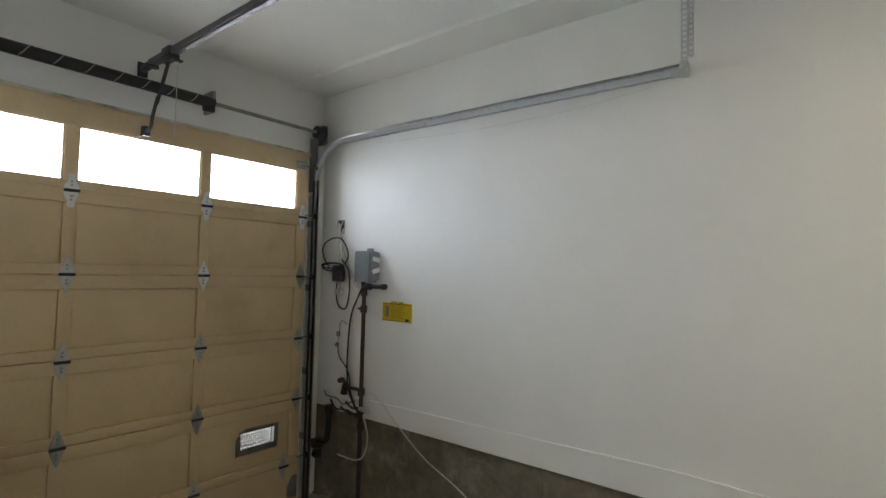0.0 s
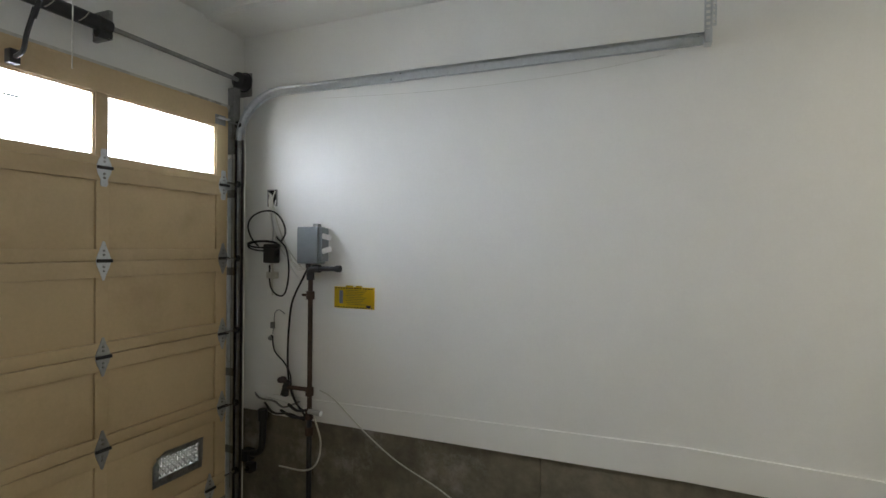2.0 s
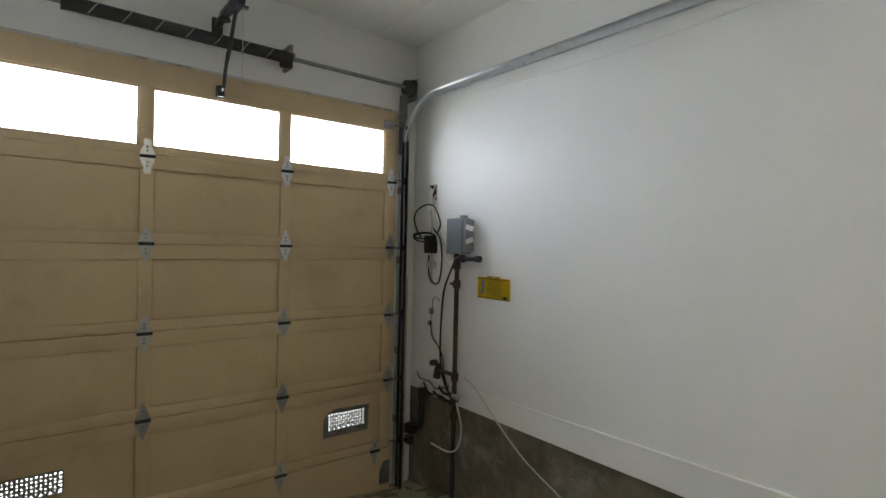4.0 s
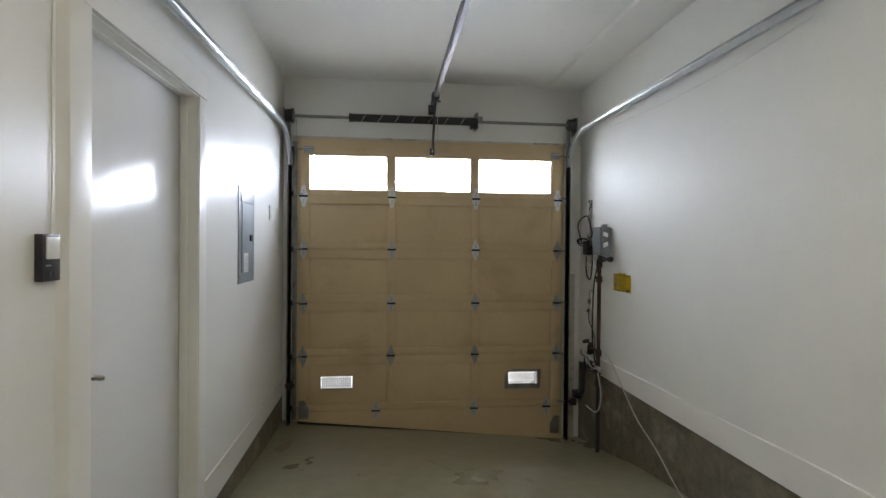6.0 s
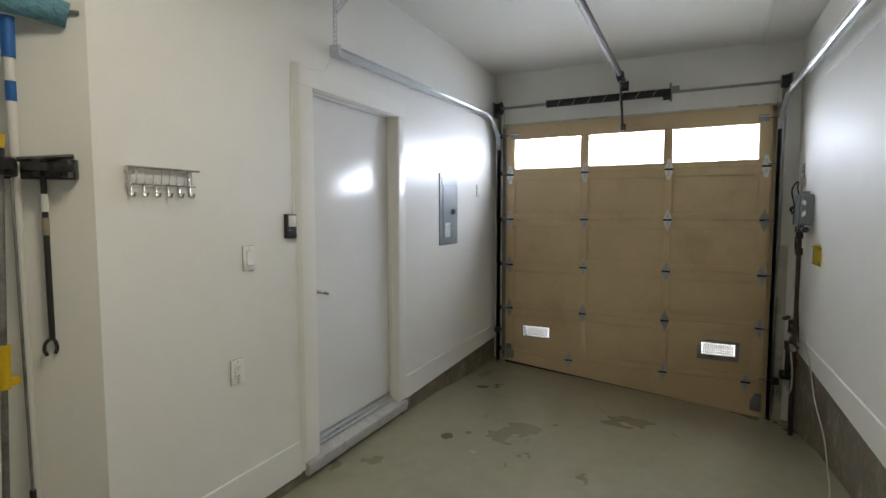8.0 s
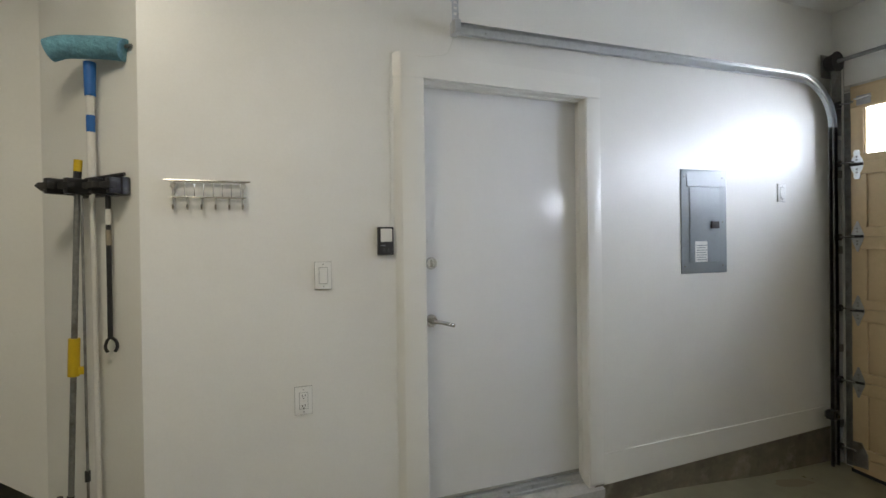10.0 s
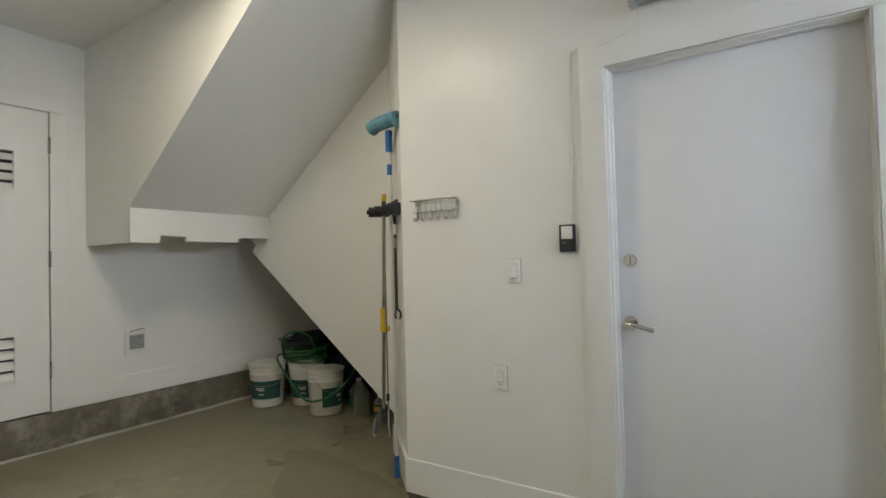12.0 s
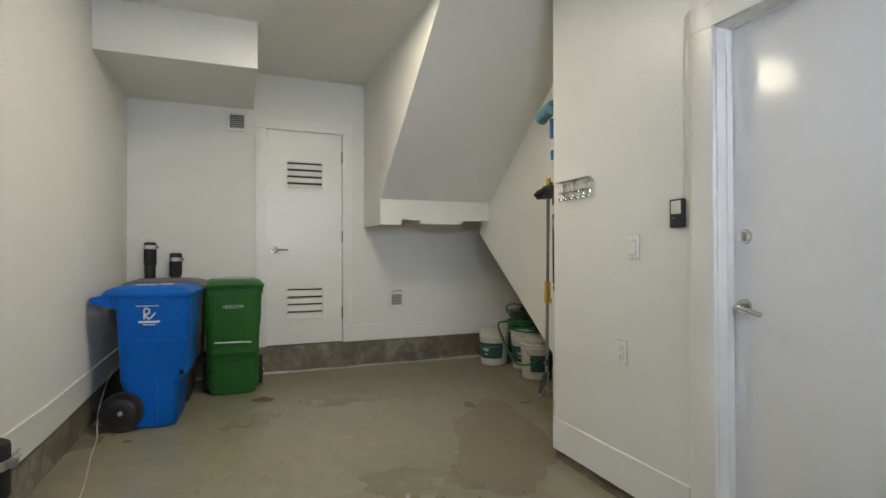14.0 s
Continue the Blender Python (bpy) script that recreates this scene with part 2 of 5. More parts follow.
def smooth_line(points, steps=8):
    pts = [Vector(p) for p in points]
    if len(pts) < 3:
        return pts
    out = []
    ext = [2 * pts[0] - pts[1]] + pts + [2 * pts[-1] - pts[-2]]
    for i in range(1, len(ext) - 2):
        a, b, c, d = ext[i - 1:i + 3]
        for k in range(steps):
            t = k / steps
            out.append(0.5 * (2 * b + (c - a) * t + (2 * a - 5 * b + 4 * c - d) * t * t + (3 * b - a - 3 * c + d) * t ** 3))
    return out + [pts[-1]]


def tube(points, r, seg=8, steps=8, bm=None):
    """A cable, hose or bent bar along a smooth line."""
    own = bm or bmesh.new()
    line = smooth_line(points, steps)
    rings, side = [], None
    for i, p in enumerate(line):
        d = (line[min(i + 1, len(line) - 1)] - line[max(i - 1, 0)]).normalized()
        if side is None:
            side = d.orthogonal().normalized()
        side = (side - d * side.dot(d)).normalized()
        up = d.cross(side)
        rings.append([own.verts.new(p + (side * math.cos(a) + up * math.sin(a)) * r) for a in (2 * math.pi * k / seg for k in range(seg))])
    for a, b in zip(rings, rings[1:]):
        for k in range(seg):
            own.faces.new((a[k], a[(k + 1) % seg], b[(k + 1) % seg], b[k]))
    own.faces.new(rings[0][::-1])
    own.faces.new(rings[-1])
    return own


def prism(outline, axis, a, b, bm=None):
    """A flat outline of (u, v), pulled from a to b along an axis: x takes (y, z), y takes (x, z), z takes (x, y)."""
    own = bmesh.new()
    def at(u, v, w):
        return {"x": (w, u, v), "y": (u, w, v), "z": (u, v, w)}[axis]
    lo = [own.verts.new(at(u, v, a)) for u, v in outline]
    hi = [own.verts.new(at(u, v, b)) for u, v in outline]
    own.faces.new(lo[::-1])
    own.faces.new(hi)
    for i in range(len(lo)):
        j = (i + 1) % len(lo)
        own.faces.new((lo[i], lo[j], hi[j], hi[i]))
    return join(bm, own) if bm else own


def lathe(profile, seg=32, at=(0, 0, 0), bm=None):
    own = bm or bmesh.new()
    rings = []
    for r, z in profile:
        rings.append([own.verts.new((at[0] + r * math.cos(2 * math.pi * k / seg), at[1] + r * math.sin(2 * math.pi * k / seg), at[2] + z)) for k in range(seg)])
    for a, b in zip(rings, rings[1:]):
        for k in range(seg):
            own.faces.new((a[k], a[(k + 1) % seg], b[(k + 1) % seg], b[k]))
    own.faces.new(rings[0][::-1])
    own.faces.new(rings[-1])
    return own


def lettering(text, size, m, material, parent, name="lettering"):
    cu = bpy.data.curves.new("text", "FONT")
    cu.body, cu.size, cu.extrude, cu.align_x, cu.align_y, cu.resolution_u = text, size, 0.0006, "CENTER", "CENTER", 3
    tmp = new("text_tmp", cu)
    bpy.context.view_layer.update()
    me = bpy.data.meshes.new_from_object(tmp.evaluated_get(bpy.context.evaluated_depsgraph_get()))
    bpy.data.objects.remove(tmp)
    me.materials.clear()
    me.materials.append(material)
    ob = new(name, me)
    ob.parent = parent
    ob.matrix_basis = m
    return ob


# ---------------------------------------------------------------- shell
def floor_sheet():
    bm = bmesh.new()
    xs = [-3.05 + i * (6.65 / 70) for i in range(71)]
    ys = [-1.15 + j * (4.45 / 46) for j in range(47)]
    top = [[bm.verts.new((x, y, floor_z(x, y) + 0.0025 * noise.noise((x * 2.1, y * 2.1, 0)))) for y in ys] for x in xs]
    for i in range(len(xs) - 1):
        for j in range(len(ys) - 1):
            bm.faces.new((top[i][j], top[i + 1][j], top[i + 1][j + 1], top[i][j + 1]))
    rim = [e for e in bm.edges if e.is_boundary]
    low = bmesh.ops.extrude_edge_only(bm, edges=rim)
    for v in low["geom"]:
        if isinstance(v, bmesh.types.BMVert):
            v.co.z = -0.6
    return bm


setting("floor", floor_sheet(), FLOOR, "sloping stained grey concrete garage slab", "floor", smooth=True)
setting("ground", box(-30, -30, -0.75, 30, 30, -0.62), FLOOR, "plain concrete ground outside the garage", "ground")

# ceiling with its slightly lower strip along the right wall
bm = box(FRONT - 0.2, -1.2, CEIL, BACK + 0.2, RIGHT + 0.2, CEIL + 0.15)
setting("ceiling", bm, CEILING, "white painted drywall ceiling", "ceiling")
bm = prism([(2.83, CEIL - 0.022), (2.815, CEIL + 0.002), (RIGHT + 0.01, CEIL + 0.002), (RIGHT + 0.01, CEIL - 0.022)], "x", FRONT - 0.02, 2.30)
setting("ceiling_strip", bm, CEILING, "shallow drywall strip along the ceiling edge", "ceiling")
bm = box(2.37, 2.147, 2.52, BACK + 0.01, RIGHT + 0.01, CEIL + 0.01, 0.004)
setting("soffit", bm, WALL, "boxed white drywall soffit over the bins", "soffit")

# right wall
setting("wall_right", box(FRONT - 0.2, RIGHT, 0.348, BACK + 0.2, RIGHT + 0.15, CEIL + 0.01), EGGSHELL, "white painted drywall side wall", "wall")
bm = bmesh.new()
cuts = [FRONT - 0.15, -2.05, -0.9, 0.55, 1.7, BACK + 0.15]
for a, b in zip(cuts, cuts[1:]):
    box(a + 0.0015, RIGHT + 0.004 + random.uniform(0, 0.003), -0.6, b - 0.0015, RIGHT + 0.15, 0.350, 0.003, bm)
setting("curb_right", bm, CURB, "stained grey concrete foundation curb below the wall", "curb")
setting("baseboard_right", prism([(-2.655, 0.342), (-0.2, 0.352), (1.5, 0.304), (BACK, 0.312), (BACK, 0.470), (1.5, 0.458), (-0.2, 0.512), (-2.655, 0.472)], "y", RIGHT - 0.012, RIGHT + 0.01), TRIM, "white painted flat baseboard above the curb", "baseboard")

# left wall with the doorway
DX0, DX1, DTOP, DSILL = -0.914, -0.010, 2.108, 0.088
WALLBACK = 0.33
bm = box(FRONT - 0.2, WALLBACK, 0.034, DX0, LEFT, CEIL + 0.01)
box(DX1, WALLBACK, 0.006, CORNER, LEFT, CEIL + 0.01, bm=bm)
box(DX0, WALLBACK, DTOP, DX1, LEFT, CEIL + 0.01, bm=bm)
setting("wall_left", bm, SATIN, "white satin painted wall with a doorway", "wall")
bm = prism([(CORNER, LEFT), (1.57, BAY), (1.50, BAY - 0.08), (CORNER - 0.01, WALLBACK)], "z", 0.008, CEIL + 0.01)
setting("wall_return", bm, WALL, "short angled white wall beside the stair recess", "wall")
bm = prism([(FRONT - 0.15, -0.6), (-0.95, -0.6), (-0.95, 0.047), (FRONT - 0.15, 0.104)], "y", WALLBACK - 0.1, LEFT + 0.003)
box(-0.95, WALLBACK - 0.1, -0.6, CORNER, LEFT - 0.008, 0.009, 0.003, bm)
prism([(CORNER, LEFT - 0.008), (1.562, BAY - 0.004), (1.50, BAY - 0.08), (CORNER, WALLBACK)], "z", -0.5, 0.0085, bm)
setting("curb_left", bm, CURB, "dirty grey concrete curb under the wall", "curb")
bm = prism([(FRONT, 0.100), (-1.006, 0.046), (-1.006, 0.214), (FRONT, 0.236)], "y", LEFT - 0.01, LEFT + 0.008)
prism([(LEFT - 0.01, 0.006), (LEFT + 0.008, 0.006), (LEFT + 0.008, 0.186), (LEFT + 0.006, 0.190), (LEFT - 0.01, 0.190)], "x", DX1 + 0.147, CORNER + 0.012, bm)
setting("baseboard_left", bm, TRIM, "white painted flat baseboard with scuffs", "baseboard")
bm = prism([(CORNER + 0.012, LEFT + 0.008), (1.59, BAY + 0.01), (1.575, BAY - 0.002), (CORNER - 0.002, LEFT - 0.004)], "z", 0.012, 0.19)
setting("baseboard_return", bm, TRIM, "white baseboard round the wall corner", "baseboard")

# back wall and its curb
bm = box(BACK, 2.037, 0.335, BACK + 0.15, RIGHT + 0.15, CEIL + 0.01)
box(BACK, -1.2, 0.335, BACK + 0.15, 1.334, CEIL + 0.01, bm=bm)
box(BACK, 1.334, 2.357, BACK + 0.15, 2.037, CEIL + 0.01, bm=bm)
setting("wall_back", bm, WALL, "white painted back wall with a utility door", "wall")
bm = bmesh.new()
for a, b in ((-1.2, 0.62), (0.62, 1.9), (1.9, RIGHT + 0.15)):
    box(BACK - 0.002 - random.uniform(0, 0.004), a + 0.001, -0.6, BACK + 0.15, b - 0.001, 0.332, 0.004, bm)
setting("curb_back", bm, CURB, "rough grey concrete curb with mortar smears", "curb")
bm = box(BACK - 0.014, -1.1, 0.335, BACK + 0.01, 1.244, 0.492, 0.003)
box(BACK - 0.014, 2.127, 0.335, BACK + 0.01, RIGHT - 0.014, 0.492, 0.003, bm)
setting("baseboard_back", bm, TRIM, "white painted baseboard on the back wall", "baseboard")

# front wall round the overhead door
bm = box(FRONT - 0.15, LEFT - 0.15, 2.325, FRONT, RIGHT + 0.15, CEIL + 0.01)
box(FRONT - 0.15, LEFT - 0.15, -0.6, FRONT, 0.60, 2.325, bm=bm)
box(FRONT - 0.15, 2.985, -0.6, FRONT, RIGHT + 0.15, 2.325, bm=bm)
setting("wall_front", bm, WALL, "white wall above and beside the overhead door", "wall")
bm = box(FRONT - 0.01, 0.56, 2.308, FRONT + 0.022, 3.02, 2.346, 0.003)
setting("header_trim", bm, JAMB, "grey weatherstrip under the door header", "trim")
bm = box(FRONT, 3.03, -0.37, FRONT + 0.035, 3.10, 1.15, 0.004)
setting("jamb_board", bm, JAMB, "scraped weathered timber jamb board", "trim")

string = thing("loose_string", "thin pale string hanging along the wall below the rail", "string")
part("string", tube([(-2.30, RIGHT - 0.003, 2.37), (-2.09, RIGHT - 0.003, 2.358), (-1.56, RIGHT - 0.003, 2.334), (-1.16, RIGHT - 0.003, 2.331), (-0.68, RIGHT - 0.003, 2.345), (-0.32, RIGHT - 0.003, 2.379)], 0.0009, 5, 6), CORD, string)

# under-stair structure
def run_z(x):
    return 1.38 + (x - 3.05) * 0.762


bm = prism([(1.57, run_z(1.57)), (3.07, run_z(3.07)), (2.99, 1.50), (2.86, 1.50), (2.86, CEIL + 0.01), (1.20, CEIL + 0.01), (1.20, 0.60), (1.40, 0.50)], "y", BAY - 0.09, BAY)
setting("wall_stair", bm, WALL, "white wall with a slanting lower edge under stairs", "wall")
bm = prism([(1.40, run_z(1.40) + 0.004), (BACK + 0.02, run_z(BACK + 0.02) + 0.004), (BACK + 0.02, run_z(BACK) + 0.2), (1.40, run_z(1.40) + 0.2)], "y", -1.1, BAY - 0.09)
setting("stair_soffit_low", bm, WALL, "sloping underside of the lower stair flight", "stairs")
bm = prism([(BACK + 0.01, 1.56), (2.862, 1.56), (2.862, 1.673), (1.262, CEIL + 0.005), (BACK + 0.01, CEIL + 0.005)], "y", BAY - 0.05, 1.12)
setting("stair_soffit_high", bm, WALL, "sloping white drywall underside of the upper flight", "stairs")
bm = prism([(BACK + 0.01, 1.475), (2.860, 1.475), (2.860, 1.56), (BACK + 0.01, 1.56)], "y", 1.085, 1.12)
prism([(1.12, 1.45), (0.93, 1.45), (0.93, 1.475), (0.925, 1.50), (0.75, 1.495), (0.745, 1.462), (0.34, 1.462), (0.335, 1.495), (BAY, 1.50), (BAY, 1.675), (1.12, 1.675)], "x", 2.852, 2.872, bm)
box(2.86, 1.085, 1.45, 3.48, 1.118, 1.478, bm=bm)
setting("stair_fascia", bm, WALL, "unfinished drywall edge with notched lower rim", "trim")
setting("wall_recess", box(1.05, -1.25, -0.5, BACK + 0.15, -1.1, 2.0), WALL, "plain wall at the back of the recess", "wall")
setting("wall_recess_end", box(1.05, -1.1, -0.5, 1.20, WALLBACK, CEIL + 0.1), WALL, "plain end wall of the recess", "wall")
setting("wall_stairwell", box(1.20, -1.25, 1.9, BACK + 0.15, -1.1, CEIL + 0.1), WALL, "plain closing wall of the stairwell", "wall")

# hall side of the doorway: wall face, casing and a small wall keypad
bm = box(-1.6, WALLBACK - 0.016, -0.05, DX0 - 0.09, WALLBACK - 0.001, CEIL)
box(DX1 + 0.09, WALLBACK - 0.016, -0.05, 1.04, WALLBACK - 0.001, CEIL, bm=bm)
box(DX0 - 0.09, WALLBACK - 0.016, DTOP + 0.09, DX1 + 0.09, WALLBACK - 0.001, CEIL, bm=bm)
setting("wall_hall", bm, WALL, "cream hallway wall face beside the doorway", "wall")
setting("floor_hall", box(-1.7, -1.2, -0.1, 1.04, WALLBACK, 0.04), WOODOLD, "plain hallway floor at the threshold", "floor")
keypad = thing("wall_keypad", "cream plastic wall keypad with a small dark screen", "keypad", at=(0.28, WALLBACK - 0.016, 1.33))
part("case", box(-0.065, -0.03, -0.10, 0.065, 0.0, 0.10, 0.012), WHITEPL, keypad)
part("screen", box(-0.03, -0.0325, 0.02, 0.03, -0.0305, 0.06, 0.0008), GLASSY, keypad, "dark display window")
part("flap", box(-0.06, -0.034, -0.09, 0.06, -0.031, 0.005, 0.001), WHITEPL, keypad)


# ---------------------------------------------------------------- side door
def side_door():
    d = tagged(new("door_1"), "white closed flush door with lever and deadbolt in cream casing", "door", kind="structure")
    part("leaf", box(DX0 + 0.004, 0.355, DSILL + 0.018, DX1 - 0.004, 0.40, DTOP - 0.004, 0.002), LEAF, d, "glossy white flush leaf")
    part("jamb", box(DX0 - 0.002, WALLBACK, DSILL, DX0 + 0.0035, LEFT + 0.004, DTOP, 0.001), TRIM, d)
    part("jamb", box(DX1 - 0.0035, WALLBACK, DSILL, DX1 + 0.002, LEFT + 0.004, DTOP, 0.001), TRIM, d)
    part("jamb", box(DX0, WALLBACK, DTOP - 0.0035, DX1, LEFT + 0.004, DTOP + 0.002, 0.001), TRIM, d)
    part("stop", box(DX1 - 0.009, 0.402, DSILL, DX1 - 0.0035, 0.435, DTOP - 0.0035, 0.002), TRIM, d)
    part("stop", box(DX0 + 0.0035, 0.402, DSILL, DX0 + 0.009, 0.435, DTOP - 0.0035, 0.002), TRIM, d)
    part("stop", box(DX0 + 0.009, 0.402, DTOP - 0.009, DX1 - 0.009, 0.435, DTOP - 0.0035, 0.002), TRIM, d)
    part("casing", prism([(DX1 + 0.003, LEFT - 0.002), (DX1 + 0.003, LEFT + 0.016), (DX1 + 0.006, LEFT + 0.019), (DX1 + 0.108, LEFT + 0.019), (DX1 + 0.114, LEFT + 0.017), (DX1 + 0.146, LEFT - 0.002)], "z", 0.062, DTOP + 0.003), TRIM, d)
    part("casing", box(DX0 - 0.092, LEFT - 0.002, 0.058, DX0 - 0.003, LEFT + 0.009, DTOP + 0.003, 0.003), TRIM, d)
    part("casing", prism([(DX0 - 0.092, LEFT - 0.002), (DX0 - 0.092, LEFT + 0.012), (DX1 + 0.003, LEFT + 0.0205), (DX1 + 0.108, LEFT + 0.0205), (DX1 + 0.114, LEFT + 0.0185), (DX1 + 0.148, LEFT - 0.002)], "z", DTOP + 0.0035, DTOP + 0.113), TRIM, d)
    part("sill", prism([(WALLBACK, -0.03), (LEFT + 0.016, -0.03), (LEFT + 0.024, 0.016), (LEFT + 0.024, 0.034), (LEFT - 0.04, 0.056), (WALLBACK, 0.060)], "x", DX0 - 0.085, DX1 + 0.10), SILLGREY, d, "worn grey painted door sill")
    part("threshold", prism([(0.335, 0.060), (0.436, 0.058), (0.432, 0.070), (0.420, 0.072), (0.414, 0.092), (0.400, 0.100), (0.345, 0.102)], "x", DX0 + 0.004, DX1 - 0.004), GALV, d, "aluminium threshold strip")
    part("sweep", box(DX0 + 0.008, 0.398, DSILL + 0.016, DX1 - 0.008, 0.4045, DSILL + 0.030, 0.001), VENTGREY, d, "grey rubber door sweep")
    lever = part("lever_handle", frustum((-0.063, 0.40, 0.979), (-0.063, 0.41, 0.979), 0.031, 0.029, 28), CHROME, d, "satin chrome lever handle")
    bm = frustum((-0.063, 0.408, 0.979), (-0.063, 0.452, 0.979), 0.012, 0.011, 16)
    tube([(-0.058, 0.449, 0.980), (-0.085, 0.455, 0.977), (-0.12, 0.452, 0.968), (-0.165, 0.445, 0.955)], 0.0095, 10, 6, bm)
    part("lever", bm, CHROME, lever)
    bolt = part("deadbolt", frustum((-0.068, 0.40, 1.256), (-0.068, 0.414, 1.256), 0.030, 0.025, 28), CHROME, d, "satin chrome deadbolt thumb turn")
    part("thumb_turn", box(-0.073, 0.413, 1.238, -0.063, 0.43, 1.274, 0.003), CHROME, bolt)
    for z in (0.25, 1.06, 1.88):
        part("hinge", frustum((DX0 + 0.008, 0.348, z - 0.05), (DX0 + 0.008, 0.348, z + 0.05), 0.006, 0.006, 10), DULL, d)
    return d


side_door()


# ---------------------------------------------------------------- overhead door
STILES = [(0.628, 0.712), (1.386, 1.449), (2.130, 2.192), (2.866, 2.95)]
ROWS_Z = [(1.832, 1.362), (1.358, 0.902), (0.898, 0.437), (0.433, -0.046)]


def overhead_door():
    d = tagged(new("garage_door"), "closed tan panelled overhead door with three bright windows", "garage door", kind="structure")
    xi, xr, xo = DOOR_X, DOOR_X - 0.013, DOOR_X - 0.045
    # window section
    top, low, wt, wb = 2.305, 1.8322, 2.182, 1.872
    sec = part("window_section", box(xo, 0.628, wt, xi, 2.95, top, 0.002), TAN, d, "tan top section framing three windows")
    part("rail", box(xo, 0.628, low, xi, 2.95, wb, 0.002), TAN, sec)
    for a, b in ((0.628, 0.698), (1.378, 1.441), (2.122, 2.182), (2.862, 2.95)):
        part("stile", box(xo, a, wb, xi, b, wt, 0.002), TAN, sec)
    for a, b in ((0.698, 1.378), (1.441, 2.122), (2.182, 2.862)):
        w = part("window_pane", box(xo + 0.012, a - 0.006, wb - 0.006, xo + 0.016, b + 0.006, wt + 0.006), pane_mat, sec, "glass pane flooded with daylight", False)
        w.visible_shadow = False
        # short grey bar on the middle pane
        if a > 1.4 and a < 1.5:
            part("smudge", box(xo + 0.0165, 1.755, 2.066, xo + 0.0172, 1.815, 2.076), DULL, w)
        bead = bmesh.new()
        for y0, z0, y1, z1 in ((a, wb, b, wb + 0.009), (a, wt - 0.009, b, wt), (a, wb + 0.009, a + 0.009, wt - 0.009), (b - 0.009, wb + 0.009, b, wt - 0.009)):
            box(xo + 0.018, y0, z0, xi - 0.008, y1, z1, 0.002, bead, 1)
        part("bead", bead, TAN, sec)
    # solid sections with recessed panels
    for top, low in ROWS_Z:
        sec = part("section", box(xo, 0.628, low - 0.006, xr - 0.006, 2.95, top, 0.0), TAN, d)
        part("rail", box(xr - 0.006, 0.628, top - 0.078, xi, 2.95, top, 0.0035), TAN, sec)
        part("rail", box(xr - 0.006, 0.628, low, xi, 2.95, low + 0.058, 0.0035), TAN, sec)
        for a, b in STILES:
            part("stile", box(xr - 0.006, a, low + 0.058, xi - 0.0015, b, top - 0.078, 0.003), TAN, sec)
        for (_, a), (b, _) in zip(STILES, STILES[1:]):
            part("panel", box(xr - 0.008, a + 0.0008, low + 0.0588, xr, b - 0.0008, top - 0.0788, 0.0015), TAN, sec)
    # wedge flap that follows the slab
    part("flap", prism([(0.628, -0.05), (2.95, -0.05), (2.95, -0.362), (0.628, -0.135)], "x", xo, xi - 0.002), TAN, d, "tapered tan board filling the sloping gap")
    part("bottom_seal", prism([(0.62, -0.128), (2.96, -0.354), (2.96, -0.385), (0.62, -0.155)], "x", xo - 0.002, xi + 0.004), RUBBER, d, "dark rubber bottom seal")
    for a, b in ((0.60, 0.665), (2.915, 2.985)):
        part("stop_strip", box(xo - 0.022, a, -0.45, xo - 0.002, b, 2.325), TAN, d)
    part("stop_strip", box(xo - 0.022, 0.60, 2.28, xo - 0.002, 2.985, 2.33), TAN, d)
    # hinges
    def hinge(y, z, mat_, s=1.0, parent=d):
        half = [(0.004, -0.096), (0.016, -0.062), (0.030, -0.030), (0.036, -0.010)]
        if s > 1:
            half = [(0.012, -0.092), (0.019, -0.078), (0.016, -0.058), (0.031, -0.030), (0.036, -0.010)]
        out = half + [(u, -v) for u, v in half[::-1]]
        out += [(-u, -v) for u, v in half] + [(-u, v) for u, v in half[::-1]]
        h = part("hinge", prism([(y + u, z + v) for u, v in out], "x", xi - 0.001, xi + 0.0035), mat_, parent)
        bm = frustum((xi + 0.011, y - 0.036, z), (xi + 0.011, y + 0.036, z), 0.0085, 0.0085, 12)
        part("knuckle", bm, BLACK, h)
        bolts = bmesh.new()
        for v in (-0.05, -0.03, 0.03, 0.05):
            frustum((xi + 0.003, y, z + v), (xi + 0.008, y, z + v), 0.0065, 0.005, 8, bolts)
        part("bolts", bolts, DULL, h)
        return h
    # brighter steel on the upper hinges paints in the window light they catch
    for k, z in enumerate((1.818, 1.362, 0.890, 0.432)):
        for j, y in enumerate((0.662, 1.418, 2.164, 2.915)):
            hinge(y, z, GALV if k == 0 or (k == 1 and j == 2) else HINGE, 2.0 if k == 0 else 1.0)
    for y in (1.290, 2.160, 2.825):
        hinge(y, -0.050, HINGE)
    # roller brackets and rollers
    for y, side in ((0.628, -1), (2.95, 1)):
        for z in (2.215, 1.834, 1.36, 0.90, 0.435, 0.0):
            r = part("roller", frustum((xi + 0.03, y - side * 0.03, z), (xi + 0.03, y + side * 0.052, z), 0.006, 0.006, 10), DULL, d)
            part("wheel", frustum((xi + 0.03, y + side * 0.046, z), (xi + 0.03, y + side * 0.062, z), 0.022, 0.022, 18), BLACKPL, r)
        b = part("top_bracket", box(xi, y - side * 0.07 - 0.035, 2.19, xi + 0.006, y - side * 0.07 + 0.045, 2.25, 0.002), HINGE, d)
        part("slide", box(xi + 0.006, y - side * 0.07 - 0.03, 2.225, xi + 0.04, y - side * 0.07 + 0.05, 2.231, 0.001), GALV, b)
        z0 = -0.11 if side < 0 else -0.30
